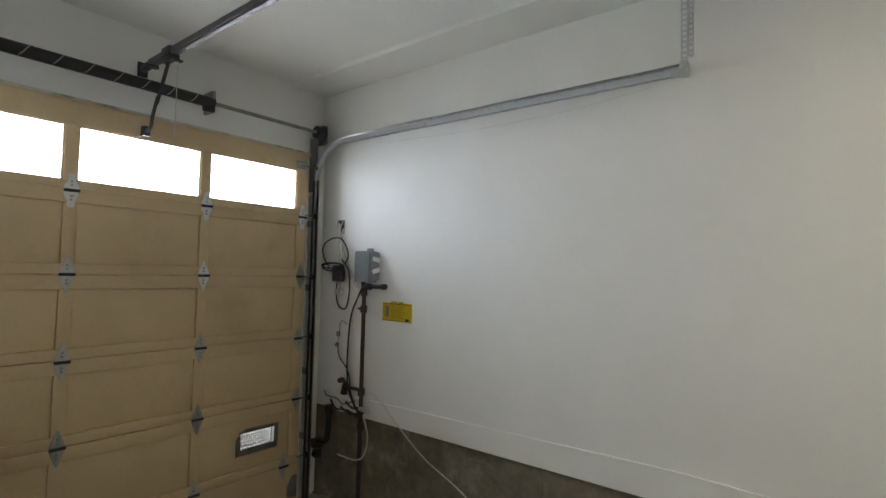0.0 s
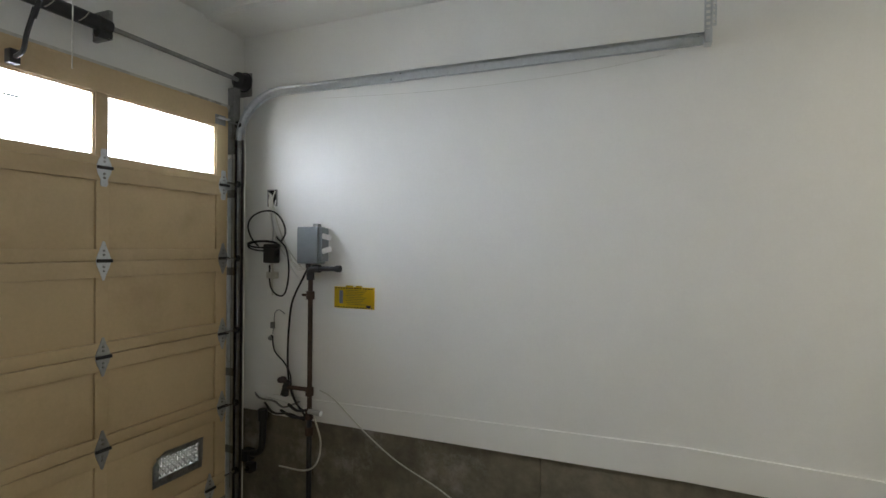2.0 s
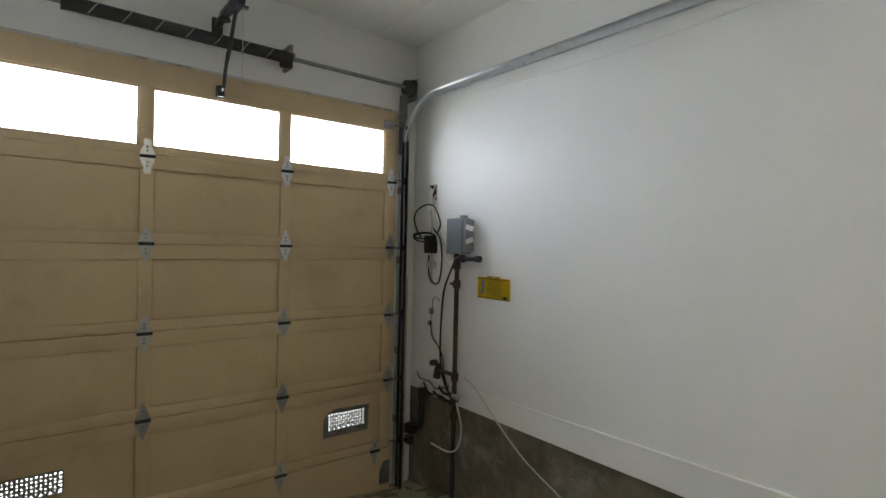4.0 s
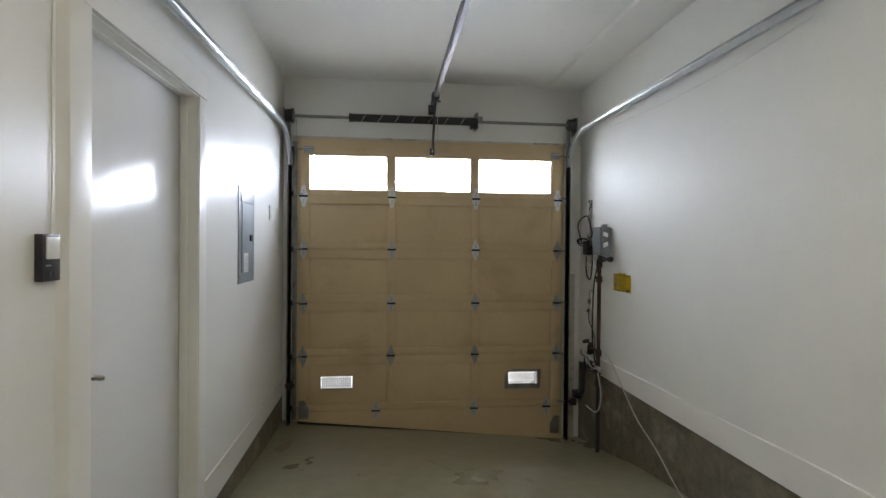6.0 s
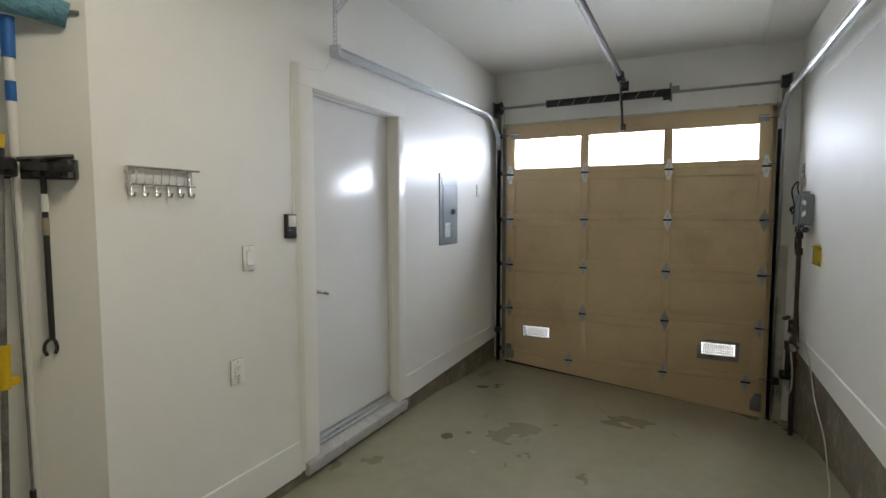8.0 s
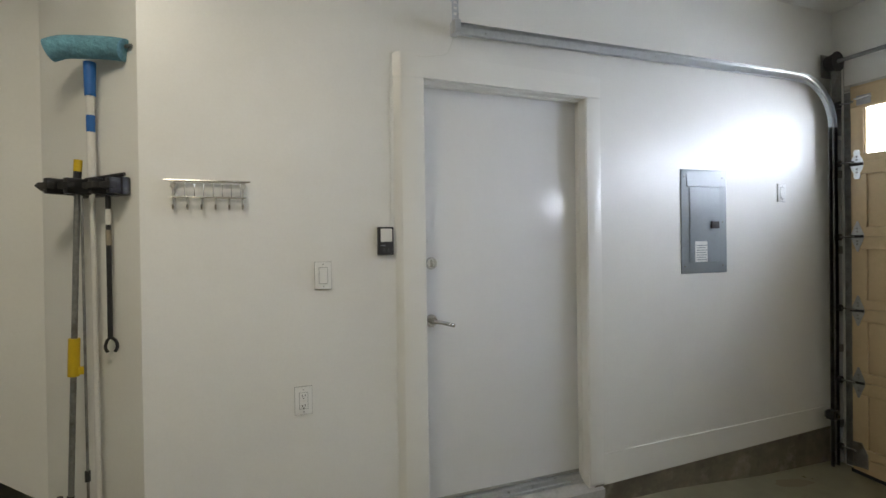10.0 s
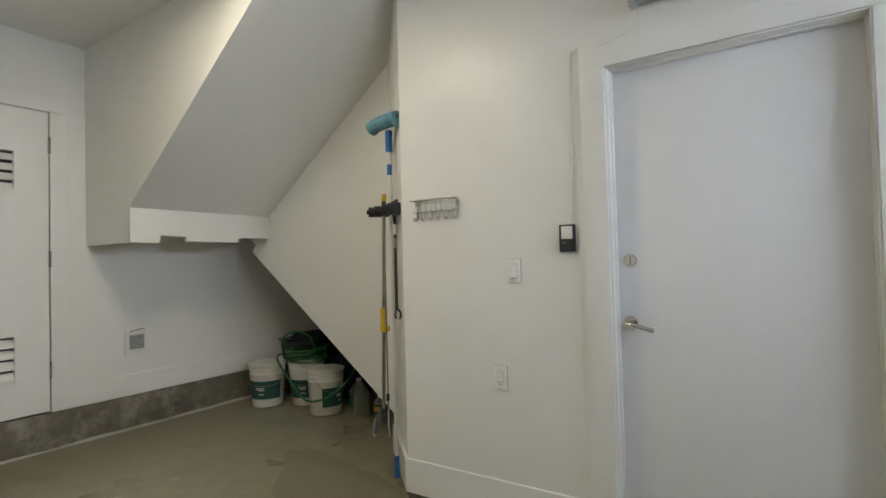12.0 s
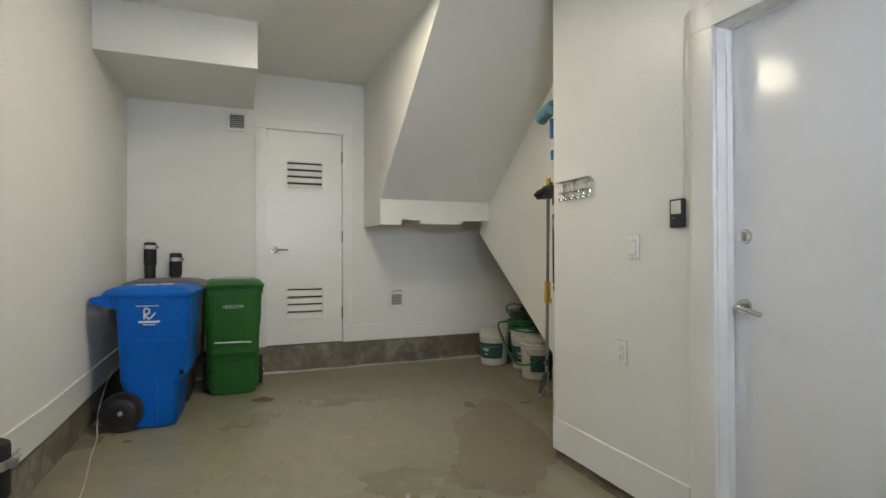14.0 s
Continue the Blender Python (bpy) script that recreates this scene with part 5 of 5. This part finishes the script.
ctl = thing("opener_control", "black wall control with a large white button", "wall control")
part("case", box(0.146, Y, 1.303, 0.218, Y + 0.022, 1.428, 0.004), BLACKPL, ctl)
part("button", box(0.154, Y + 0.021, 1.362, 0.207, Y + 0.026, 1.420, 0.003), WHITEPL, ctl, "large white push button")
for x in (0.170, 0.190):
    part("small_button", frustum((x, Y + 0.0215, 1.322), (x, Y + 0.0235, 1.322), 0.007, 0.007, 12), GREYBIN, ctl)
part("print", box(0.185, Y + 0.0215, 1.343, 0.206, Y + 0.0222, 1.347), BOXGREY, ctl)
wire = thing("control_wire", "thin white wire running up beside the door casing", "wire")
part("wire", tube([(0.157, Y + 0.003, 1.428), (0.152, Y + 0.004, 1.60), (0.154, Y + 0.003, 1.90), (0.146, Y + 0.004, 2.17), (0.135, Y + 0.004, 2.215), (0.06, Y + 0.012, 2.218), (0.01, Y + 0.022, 2.206), (-0.05, Y + 0.023, 2.215), (-0.13, Y + 0.012, 2.245), (-0.16, Y + 0.03, 2.33)], 0.0022, 6, 6), WHITEPL, wire)


def hook_rack():
    r = thing("coat_rack", "chrome wire coat rack with six hooks", "coat rack")
    x0, x1 = 0.762, 1.034
    part("top_rail", box(x0, Y + 0.012, 1.600, x1, Y + 0.020, 1.612, 0.002), CHROME, r)
    part("front_rail", tube([(x0, Y + 0.012, 1.606), (x0, Y + 0.042, 1.606), (x0 + 0.004, Y + 0.046, 1.606), (x1 - 0.004, Y + 0.046, 1.606), (x1, Y + 0.042, 1.606), (x1, Y + 0.012, 1.606)], 0.004, 7, 2), CHROME, r)
    part("lower_rail", tube([(x0, Y + 0.012, 1.545), (x1, Y + 0.012, 1.545)], 0.004, 7, 1), CHROME, r)
    part("lower_front", tube([(x0, Y + 0.012, 1.545), (x0, Y + 0.038, 1.543), (x1, Y + 0.038, 1.543), (x1, Y + 0.012, 1.545)], 0.0035, 7, 1), CHROME, r)
    for k in range(8):
        x = x0 + 0.02 + (x1 - x0 - 0.04) * k / 7
        part("wire", tube([(x, Y + 0.046, 1.606), (x, Y + 0.044, 1.57), (x, Y + 0.037, 1.545), (x, Y + 0.012, 1.543)], 0.0017, 6, 4), CHROME, r)
    for x in (x0 + 0.012, x1 - 0.012):
        part("wall_post", frustum((x, Y, 1.59), (x, Y + 0.02, 1.59), 0.011, 0.011, 14), CHROME, r)
        part("end_bar", box(x - 0.004, Y + 0.008, 1.50, x + 0.004, Y + 0.016, 1.602, 0.002), CHROME, r)
    for k in range(6):
        x = x0 + 0.012 + (x1 - x0 - 0.024) * k / 5
        part("hook", tube([(x, Y + 0.018, 1.55), (x, Y + 0.020, 1.515), (x, Y + 0.028, 1.497), (x, Y + 0.040, 1.499), (x, Y + 0.046, 1.513)], 0.0042, 8, 5), CHROME, r)
    return r


hook_rack()


# ---------------------------------------------------------------- safety sensors at the foot of the overhead door
def sensor(x, y, z, s):
    p = thing("safety_sensor", "small black door safety sensor on a bracket", "sensor", "safety sensors")
    part("bracket", box(x - 0.05, y - 0.004, z - 0.02, x + 0.03, y, z + 0.02, 0.001), DULL, p)
    part("case", box(x - 0.02, y - s * 0.055, z - 0.03, x + 0.03, y - s * 0.004, z + 0.03, 0.006), BLACKPL, p)
    part("lens", frustum((x, y - s * 0.055, z), (x, y - s * 0.066, z), 0.015, 0.013, 14), GLASSY, p)
    return p


sensor(DOOR_X + 0.11, 0.545, 0.215, -1)
sensor(DOOR_X + 0.13, 3.055, 0.03, 1)


# ---------------------------------------------------------------- wiring and pipe on the right wall
W = RIGHT
jb = thing("wall_junction_box", "open dark wall box with loose white wires", "junction box")
fr = bmesh.new()
for a, b, c, e in ((-2.715, -2.708, 1.70, 1.81), (-2.642, -2.635, 1.70, 1.81), (-2.708, -2.642, 1.70, 1.706), (-2.708, -2.642, 1.804, 1.81)):
    box(a, W - 0.006, c, b, W + 0.001, e, 0.001, fr, 1)
part("rim", fr, DULL, jb)
# black sheet on the wall face paints the shade inside the box
part("opening", box(-2.708, W - 0.002, 1.706, -2.642, W - 0.0005, 1.804), GLASSY, jb, "flat black sheet standing for the shaded hollow")
part("loose_wire", tube([(-2.70, W - 0.006, 1.79), (-2.68, W - 0.02, 1.76), (-2.66, W - 0.025, 1.70), (-2.655, W - 0.02, 1.60), (-2.645, W - 0.03, 1.50)], 0.0045, 6, 6), CORD, jb, "pale loose wire")
part("loose_wire", tube([(-2.65, W - 0.006, 1.80), (-2.655, W - 0.025, 1.74), (-2.63, W - 0.03, 1.66), (-2.60, W - 0.02, 1.55), (-2.52, W - 0.03, 1.42), (-2.40, W - 0.04, 1.30)], 0.0045, 6, 6), CORD, jb)
part("loose_wire", tube([(-2.68, W - 0.006, 1.72), (-2.69, W - 0.03, 1.66), (-2.63, W - 0.03, 1.58)], 0.004, 6, 6), PAPER, jb)

part("loose_wire", tube([(-2.645, W - 0.006, 1.74), (-2.64, W - 0.03, 1.62), (-2.61, W - 0.03, 1.50), (-2.55, W - 0.03, 1.38), (-2.46, W - 0.04, 1.27), (-2.40, W - 0.05, 1.24), (-2.35, W - 0.05, 1.30)], 0.004, 6, 6), PAPER, jb)
part("loose_wire", tube([(-2.67, W - 0.006, 1.72), (-2.655, W - 0.035, 1.64), (-2.635, W - 0.035, 1.55), (-2.64, W - 0.04, 1.46)], 0.0045, 6, 6), VENTGREY, jb)

for k in range(5):
    u = 0.006 * k - 0.012
    part("loose_wire", tube([(-2.676 + u, W - 0.008, 1.785 - 0.006 * k), (-2.668 + u, W - 0.03, 1.73), (-2.652 + u * 0.8, W - 0.034, 1.62 - 0.01 * k), (-2.615 + u, W - 0.032, 1.50), (-2.545 + u, W - 0.034, 1.40 + 0.008 * k), (-2.45, W - 0.04, 1.325 - 0.006 * k), (-2.37, W - 0.045, 1.30)], 0.0028, 6, 5), PAPER if k % 2 else CORD, jb)
cab = thing("black_cable", "coiled black cable with plug hanging on the wall", "cable")
loop = [(-2.655 + 0.15 * math.cos(a) - 0.03, W - 0.045 - 0.01 * math.sin(3 * a), 1.55 + 0.12 * math.sin(a)) for a in (radians(-40 + 26 * k) for k in range(12))]
part("loop", tube(loop, 0.0055, 7, 5), RUBBER, cab)
loop = [(-2.70 + 0.13 * math.cos(a), W - 0.05, 1.44 + 0.03 * math.sin(a)) for a in (radians(30 * k) for k in range(13))]
part("loop", tube(loop, 0.0055, 7, 4), RUBBER, cab)
loop = [(-2.70 + 0.125 * math.cos(a), W - 0.06, 1.452 + 0.022 * math.sin(a)) for a in (radians(30 * k + 15) for k in range(13))]
part("loop", tube(loop, 0.0055, 7, 4), RUBBER, cab)
part("tail", tube([(-2.60, W - 0.05, 1.50), (-2.52, W - 0.05, 1.42), (-2.50, W - 0.05, 1.27), (-2.53, W - 0.05, 1.14), (-2.60, W - 0.045, 1.13), (-2.655, W - 0.04, 1.19), (-2.66, W - 0.04, 1.32)], 0.0055, 7, 7), RUBBER, cab)
part("plug", box(-2.70, W - 0.06, 1.33, -2.605, W - 0.005, 1.455, 0.012), BLACKPL, cab, "black plug-in adapter")
part("pale_plug", box(-2.685, W - 0.045, 1.23, -2.61, W - 0.01, 1.275, 0.006), CORD, cab, "pale connector")
part("pale_cord", tube([(-2.66, W - 0.02, 1.33), (-2.65, W - 0.02, 1.27), (-2.66, W - 0.02, 1.20), (-2.65, W - 0.02, 1.12)], 0.006, 6, 5), CORD, cab)

thin_w = thing("bell_wire", "thin grey bell wire with small clips", "wire")
part("wire", tube([(-2.56, W - 0.01, 1.005), (-2.60, W - 0.02, 1.03), (-2.64, W - 0.012, 1.00), (-2.645, W - 0.012, 0.93), (-2.655, W - 0.012, 0.87)], 0.0028, 6, 6), DULL, thin_w)
part("wire", tube([(-2.66, W - 0.012, 0.86), (-2.63, W - 0.02, 0.76), (-2.55, W - 0.02, 0.69), (-2.505, W - 0.02, 0.62), (-2.49, W - 0.02, 0.52), (-2.44, W - 0.02, 0.43), (-2.37, W - 0.03, 0.40)], 0.0045, 6, 6), RUBBER, thin_w)
part("clip", box(-2.67, W - 0.02, 0.905, -2.645, W, 0.945, 0.003), DULL, thin_w)
part("clip", frustum((-2.68, W - 0.012, 0.835), (-2.66, W - 0.012, 0.85), 0.014, 0.014, 10), DULL, thin_w)

gbx = thing("timer_box", "grey plastic control box on the wall with white tags", "control box")
part("case", box(-2.408, W - 0.090, 1.335, -2.255, W, 1.562, 0.010), BOXGREY, gbx)
part("hinge_side", box(-2.256, W - 0.075, 1.35, -2.232, W - 0.002, 1.555, 0.006), PANELGREY, gbx)
part("knockout", box(-2.31, W - 0.06, 1.56, -2.275, W - 0.02, 1.582, 0.003), DULL, gbx)
for z, a in ((1.50, 15), (1.42, -20)):
    bm = bmesh.new()
    join(bm, box(-0.03, -0.0015, -0.016, 0.03, 0.0015, 0.016), pose(-2.205, W - 0.065, z, 0, a, 12))
    part("tag", bm, PAPER, gbx, "small white tag")
part("gland", frustum((-2.35, W - 0.05, 1.335), (-2.35, W - 0.05, 1.305), 0.017, 0.015, 14), BLACKPL, gbx)
part("feed_cable", tube([(-2.35, W - 0.05, 1.31), (-2.39, W - 0.05, 1.24), (-2.47, W - 0.045, 1.10), (-2.50, W - 0.04, 0.95), (-2.51, W - 0.04, 0.75), (-2.50, W - 0.04, 0.60), (-2.46, W - 0.04, 0.48), (-2.36, W - 0.05, 0.38)], 0.0065, 7, 7), RUBBER, gbx, "black feed cable")

pip = thing("stand_pipe", "rusty brown water stand pipe with valves", "water pipe")
PX, PY = -2.32, 3.085
part("pipe", frustum((PX, PY, 0.40), (PX, PY, 1.245), 0.0150, 0.0150, 16), RUST, pip)
part("pipe", frustum((PX, PY, floor_z(PX, PY) - 0.01), (PX, PY, 0.405), 0.0165, 0.0165, 16), BLACK, pip, "black lower pipe")
part("elbow", tube([(PX, PY, 1.235), (PX, PY, 1.285), (PX + 0.03, PY, 1.305), (PX + 0.07, PY, 1.305)], 0.024, 12, 6), BLACK, pip, "black elbow fitting")
part("stub", frustum((PX + 0.05, PY, 1.305), (PX + 0.20, PY, 1.308), 0.015, 0.015, 14), BLACK, pip)
part("stub_cap", frustum((PX + 0.185, PY, 1.308), (PX + 0.215, PY, 1.308), 0.021, 0.021, 14), BLACK, pip)
for z in (1.14, 0.545, 0.40, 0.30):
    part("coupling", frustum((PX, PY, z - 0.025), (PX, PY, z + 0.025), 0.025, 0.025, 14), RUST, pip)
part("side_pin", frustum((PX - 0.06, PY, 1.14), (PX, PY, 1.14), 0.008, 0.008, 8), RUST, pip)
va = part("valve", frustum((PX - 0.20, PY, 0.555), (PX, PY, 0.555), 0.013, 0.013, 12), RUST, pip, "red brown hose valve")
part("body", frustum((PX - 0.20, PY + 0.01, 0.50), (PX - 0.17, PY, 0.59), 0.026, 0.02, 14), BLACK, va)
part("wheel", lathe([(0.028, 0.0), (0.03, 0.003), (0.03, 0.009), (0.028, 0.012)], 16), mat("red_valve", (0.05, 0.03, 0.026), 0.6, vary=0.2, scale=20, fine=80), va).matrix_basis = pose(PX - 0.185, PY - 0.03, 0.60, 20, 10, 0)
for z, l_ in ((0.43, 0.16), (0.385, 0.22)):
    part("branch", tube([(PX, PY, z), (PX - l_ * 0.5, PY - 0.015, z - 0.01), (PX - l_, PY, z + 0.015)], 0.009, 7, 5), BLACK, pip)
part("side_valve", frustum((PX + 0.01, PY - 0.02, 0.43), (PX + 0.10, PY - 0.02, 0.425), 0.014, 0.018, 12), GALV, pip)
part("white_tube", tube([(PX + 0.06, PY - 0.03, 0.40), (PX + 0.10, PY - 0.02, 0.25), (PX + 0.07, PY - 0.02, 0.12), (PX - 0.02, PY - 0.02, 0.06), (PX - 0.22, PY - 0.01, 0.05)], 0.0055, 7, 7), CORD, pip, "pale plastic drain tube")

lp = thing("drain_pipe", "dark pipe running down the concrete curb", "drain pipe")
part("pipe", tube([(-2.70, W - 0.045, 0.38), (-2.70, W - 0.045, 0.22), (-2.715, W - 0.045, 0.12), (-2.76, W - 0.045, 0.085), (-2.87, W - 0.045, 0.07)], 0.022, 12, 6), BLACK, lp)
part("joint", box(-2.86, W - 0.085, 0.03, -2.79, W - 0.01, 0.10, 0.01), BLACK, lp)
part("collar", frustum((-2.70, W - 0.045, 0.31), (-2.70, W - 0.045, 0.38), 0.029, 0.031, 14), BLACK, lp)
bd = thing("wood_strip", "pale painted wood strip behind the pipe", "wood strip")
part("board", prism([(-2.695, 0.405), (-2.40, 0.392), (-2.40, 0.425), (-2.69, 0.452)], "y", W - 0.024, W - 0.0125), TRIM, bd)
part("loose_wire", tube([(-2.78, W - 0.03, 0.475), (-2.72, W - 0.05, 0.45), (-2.62, W - 0.035, 0.44), (-2.52, W - 0.06, 0.42), (-2.42, W - 0.03, 0.46)], 0.006, 6, 6), DULL, bd)
part("loose_wire", tube([(-2.70, W - 0.03, 0.42), (-2.60, W - 0.06, 0.375), (-2.48, W - 0.05, 0.38), (-2.36, W - 0.06, 0.36)], 0.007, 6, 6), RUBBER, bd)

sg = thing("yellow_sign", "bent yellow warning card taped to the wall", "sign")
bm = bmesh.new()
nx = 12
g = [[bm.verts.new((-2.186 + 0.285 * i / nx, W - 0.004 - 0.004 * math.sin(i * 0.55) - (0.0006 if q else 0), 1.066 + (1.197 - 1.066) * j / 4)) for j in range(5)] for q in (0,) for i in range(nx + 1)]
for i in range(nx):
    for j in range(4):
        bm.faces.new((g[i][j], g[i + 1][j], g[i + 1][j + 1], g[i][j + 1]))
bmesh.ops.solidify(bm, geom=list(bm.faces), thickness=0.0012)
part("card", bm, YELLOW, sg)
for k in range(9):
    z = 1.175 - 0.0105 * k
    part("print", box(-2.10 + 0.006 * (k % 3), W - 0.0105, z, -1.955 - 0.012 * (k % 4), W - 0.0095, z + 0.0035), SIGNINK, sg)
for k in range(14):
    for z in (1.070, 1.186):
        part("border", box(-2.176 + 0.0195 * k, W - 0.0105, z, -2.166 + 0.0195 * k, W - 0.0095, z + 0.006), BLACKPL, sg)
part("print_block", box(-2.145, W - 0.0105, 1.095, -2.12, W - 0.0095, 1.175), BOXGREY, sg)
part("print_block", box(-1.955, W - 0.0105, 1.075, -1.925, W - 0.0095, 1.09), BLACKPL, sg)
for x0, x1 in ((-2.10, -2.05), (-2.03, -1.99)):
    part("tape", box(x0, W - 0.0095, 1.185, x1, W - 0.0035, 1.206), YELLOWPL, sg)

cr = thing("extension_cord", "pale cord running from the pipe along the curb", "cord")
run = [(-2.27, W - 0.03, 0.55), (-2.17, W - 0.025, 0.505), (-1.97, W - 0.02, 0.345), (-1.74, W - 0.03, 0.205), (-1.50, W - 0.03, 0.105), (-1.385, W - 0.035, 0.052), (-1.25, W - 0.05, 0.0)]
for x, y in ((-1.08, 3.08), (-0.8, 3.03), (-0.3, 2.99), (0.3, 3.02), (0.62, 2.93), (0.9, 2.92), (1.32, 2.945), (1.74, 3.01), (2.05, 3.05)):
    run.append((x, y, floor_z(x, y) + 0.011))
run += [(2.2, W - 0.07, 0.16), (2.4, W - 0.04, 0.22), (2.7, W - 0.02, 0.30), (2.9, W - 0.02, 0.33)]
part("cord", tube(run, 0.0042, 7, 6), CORD, cr)

# rust and damp marks on the slab
def stain(x, y, rx, ry, rz, material, label):
    bm = bmesh.new()
    c = bm.verts.new((x, y, floor_z(x, y) + 0.0045))
    rim = []
    for k in range(40):
        a = 2 * math.pi * k / 40
        r = 1 + 0.35 * noise.noise((math.cos(a) * 1.4 + x * 3, math.sin(a) * 1.4, y)) + 0.12 * noise.noise((math.cos(a) * 5, math.sin(a) * 5, x))
        u, v = rx * r * math.cos(a), ry * r * math.sin(a)
        px, py = x + u * math.cos(rz) - v * math.sin(rz), y + u * math.sin(rz) + v * math.cos(rz)
        rim.append(bm.verts.new((px, py, floor_z(px, py) + 0.0042)))
    for k in range(40):
        bm.faces.new((c, rim[k], rim[(k + 1) % 40]))
    tagged(new("floor_stain", finish("floor_stain", bm, material, True)), label, "stain", kind="structure")


stain(2.66, 2.10, 0.075, 0.075, 0.2, BROWNSTAIN, "rusty brown stain on the slab")
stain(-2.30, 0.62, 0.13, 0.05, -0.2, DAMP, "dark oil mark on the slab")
stain(1.42, 0.70, 0.78, 0.30, -0.42, DAMP, "large dark damp patch on the slab")
for sx, sy in ((2.05, 1.42), (2.18, 1.30), (1.67, 1.48), (1.72, 1.62), (1.35, 1.05), (2.4, 1.1), (0.9, 1.5), (-0.6, 1.2)):
    stain(sx, sy, 0.026, 0.012, sx * 3, PALE, "small pale paint splash on the slab")
for k in range(26):
    sx, sy = random.uniform(0.9, 2.1), random.uniform(1.2, 2.5)
    stain(sx, sy, random.uniform(0.008, 0.022), random.uniform(0.006, 0.014), sy * 4, DAMP, "small dark drip mark on the slab")


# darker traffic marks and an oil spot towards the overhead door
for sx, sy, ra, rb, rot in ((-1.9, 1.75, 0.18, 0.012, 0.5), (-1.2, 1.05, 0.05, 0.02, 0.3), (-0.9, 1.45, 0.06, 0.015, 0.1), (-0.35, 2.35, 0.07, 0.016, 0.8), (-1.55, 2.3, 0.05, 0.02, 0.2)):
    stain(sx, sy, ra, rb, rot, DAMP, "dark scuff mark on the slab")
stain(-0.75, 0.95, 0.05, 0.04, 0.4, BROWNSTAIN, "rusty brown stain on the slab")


def mortar_line():
    """An uneven smear of pale mortar where the back curb meets the slab."""
    bm = bmesh.new()
    ys = [-1.0 + 0.06 * k for k in range(68)]
    rows = []
    for y in ys:
        w = 0.014 + 0.012 * noise.noise((y * 4.0, 1.7, 0))
        z = floor_z(BACK - 0.02, y)
        rows.append([bm.verts.new((BACK - 0.005 - max(0.004, w), y, z + 0.003)), bm.verts.new((BACK - 0.008, y, z + 0.006 + max(0.003, w))), bm.verts.new((BACK + 0.002, y, z + 0.006 + max(0.003, w)))])
    for a, b in zip(rows, rows[1:]):
        for k in (0, 1):
            bm.faces.new((a[k], b[k], b[k + 1], a[k + 1]))
    return bm


setting("mortar_line", mortar_line(), PALE, "pale mortar smear along the foot of the curb", "trim", True)
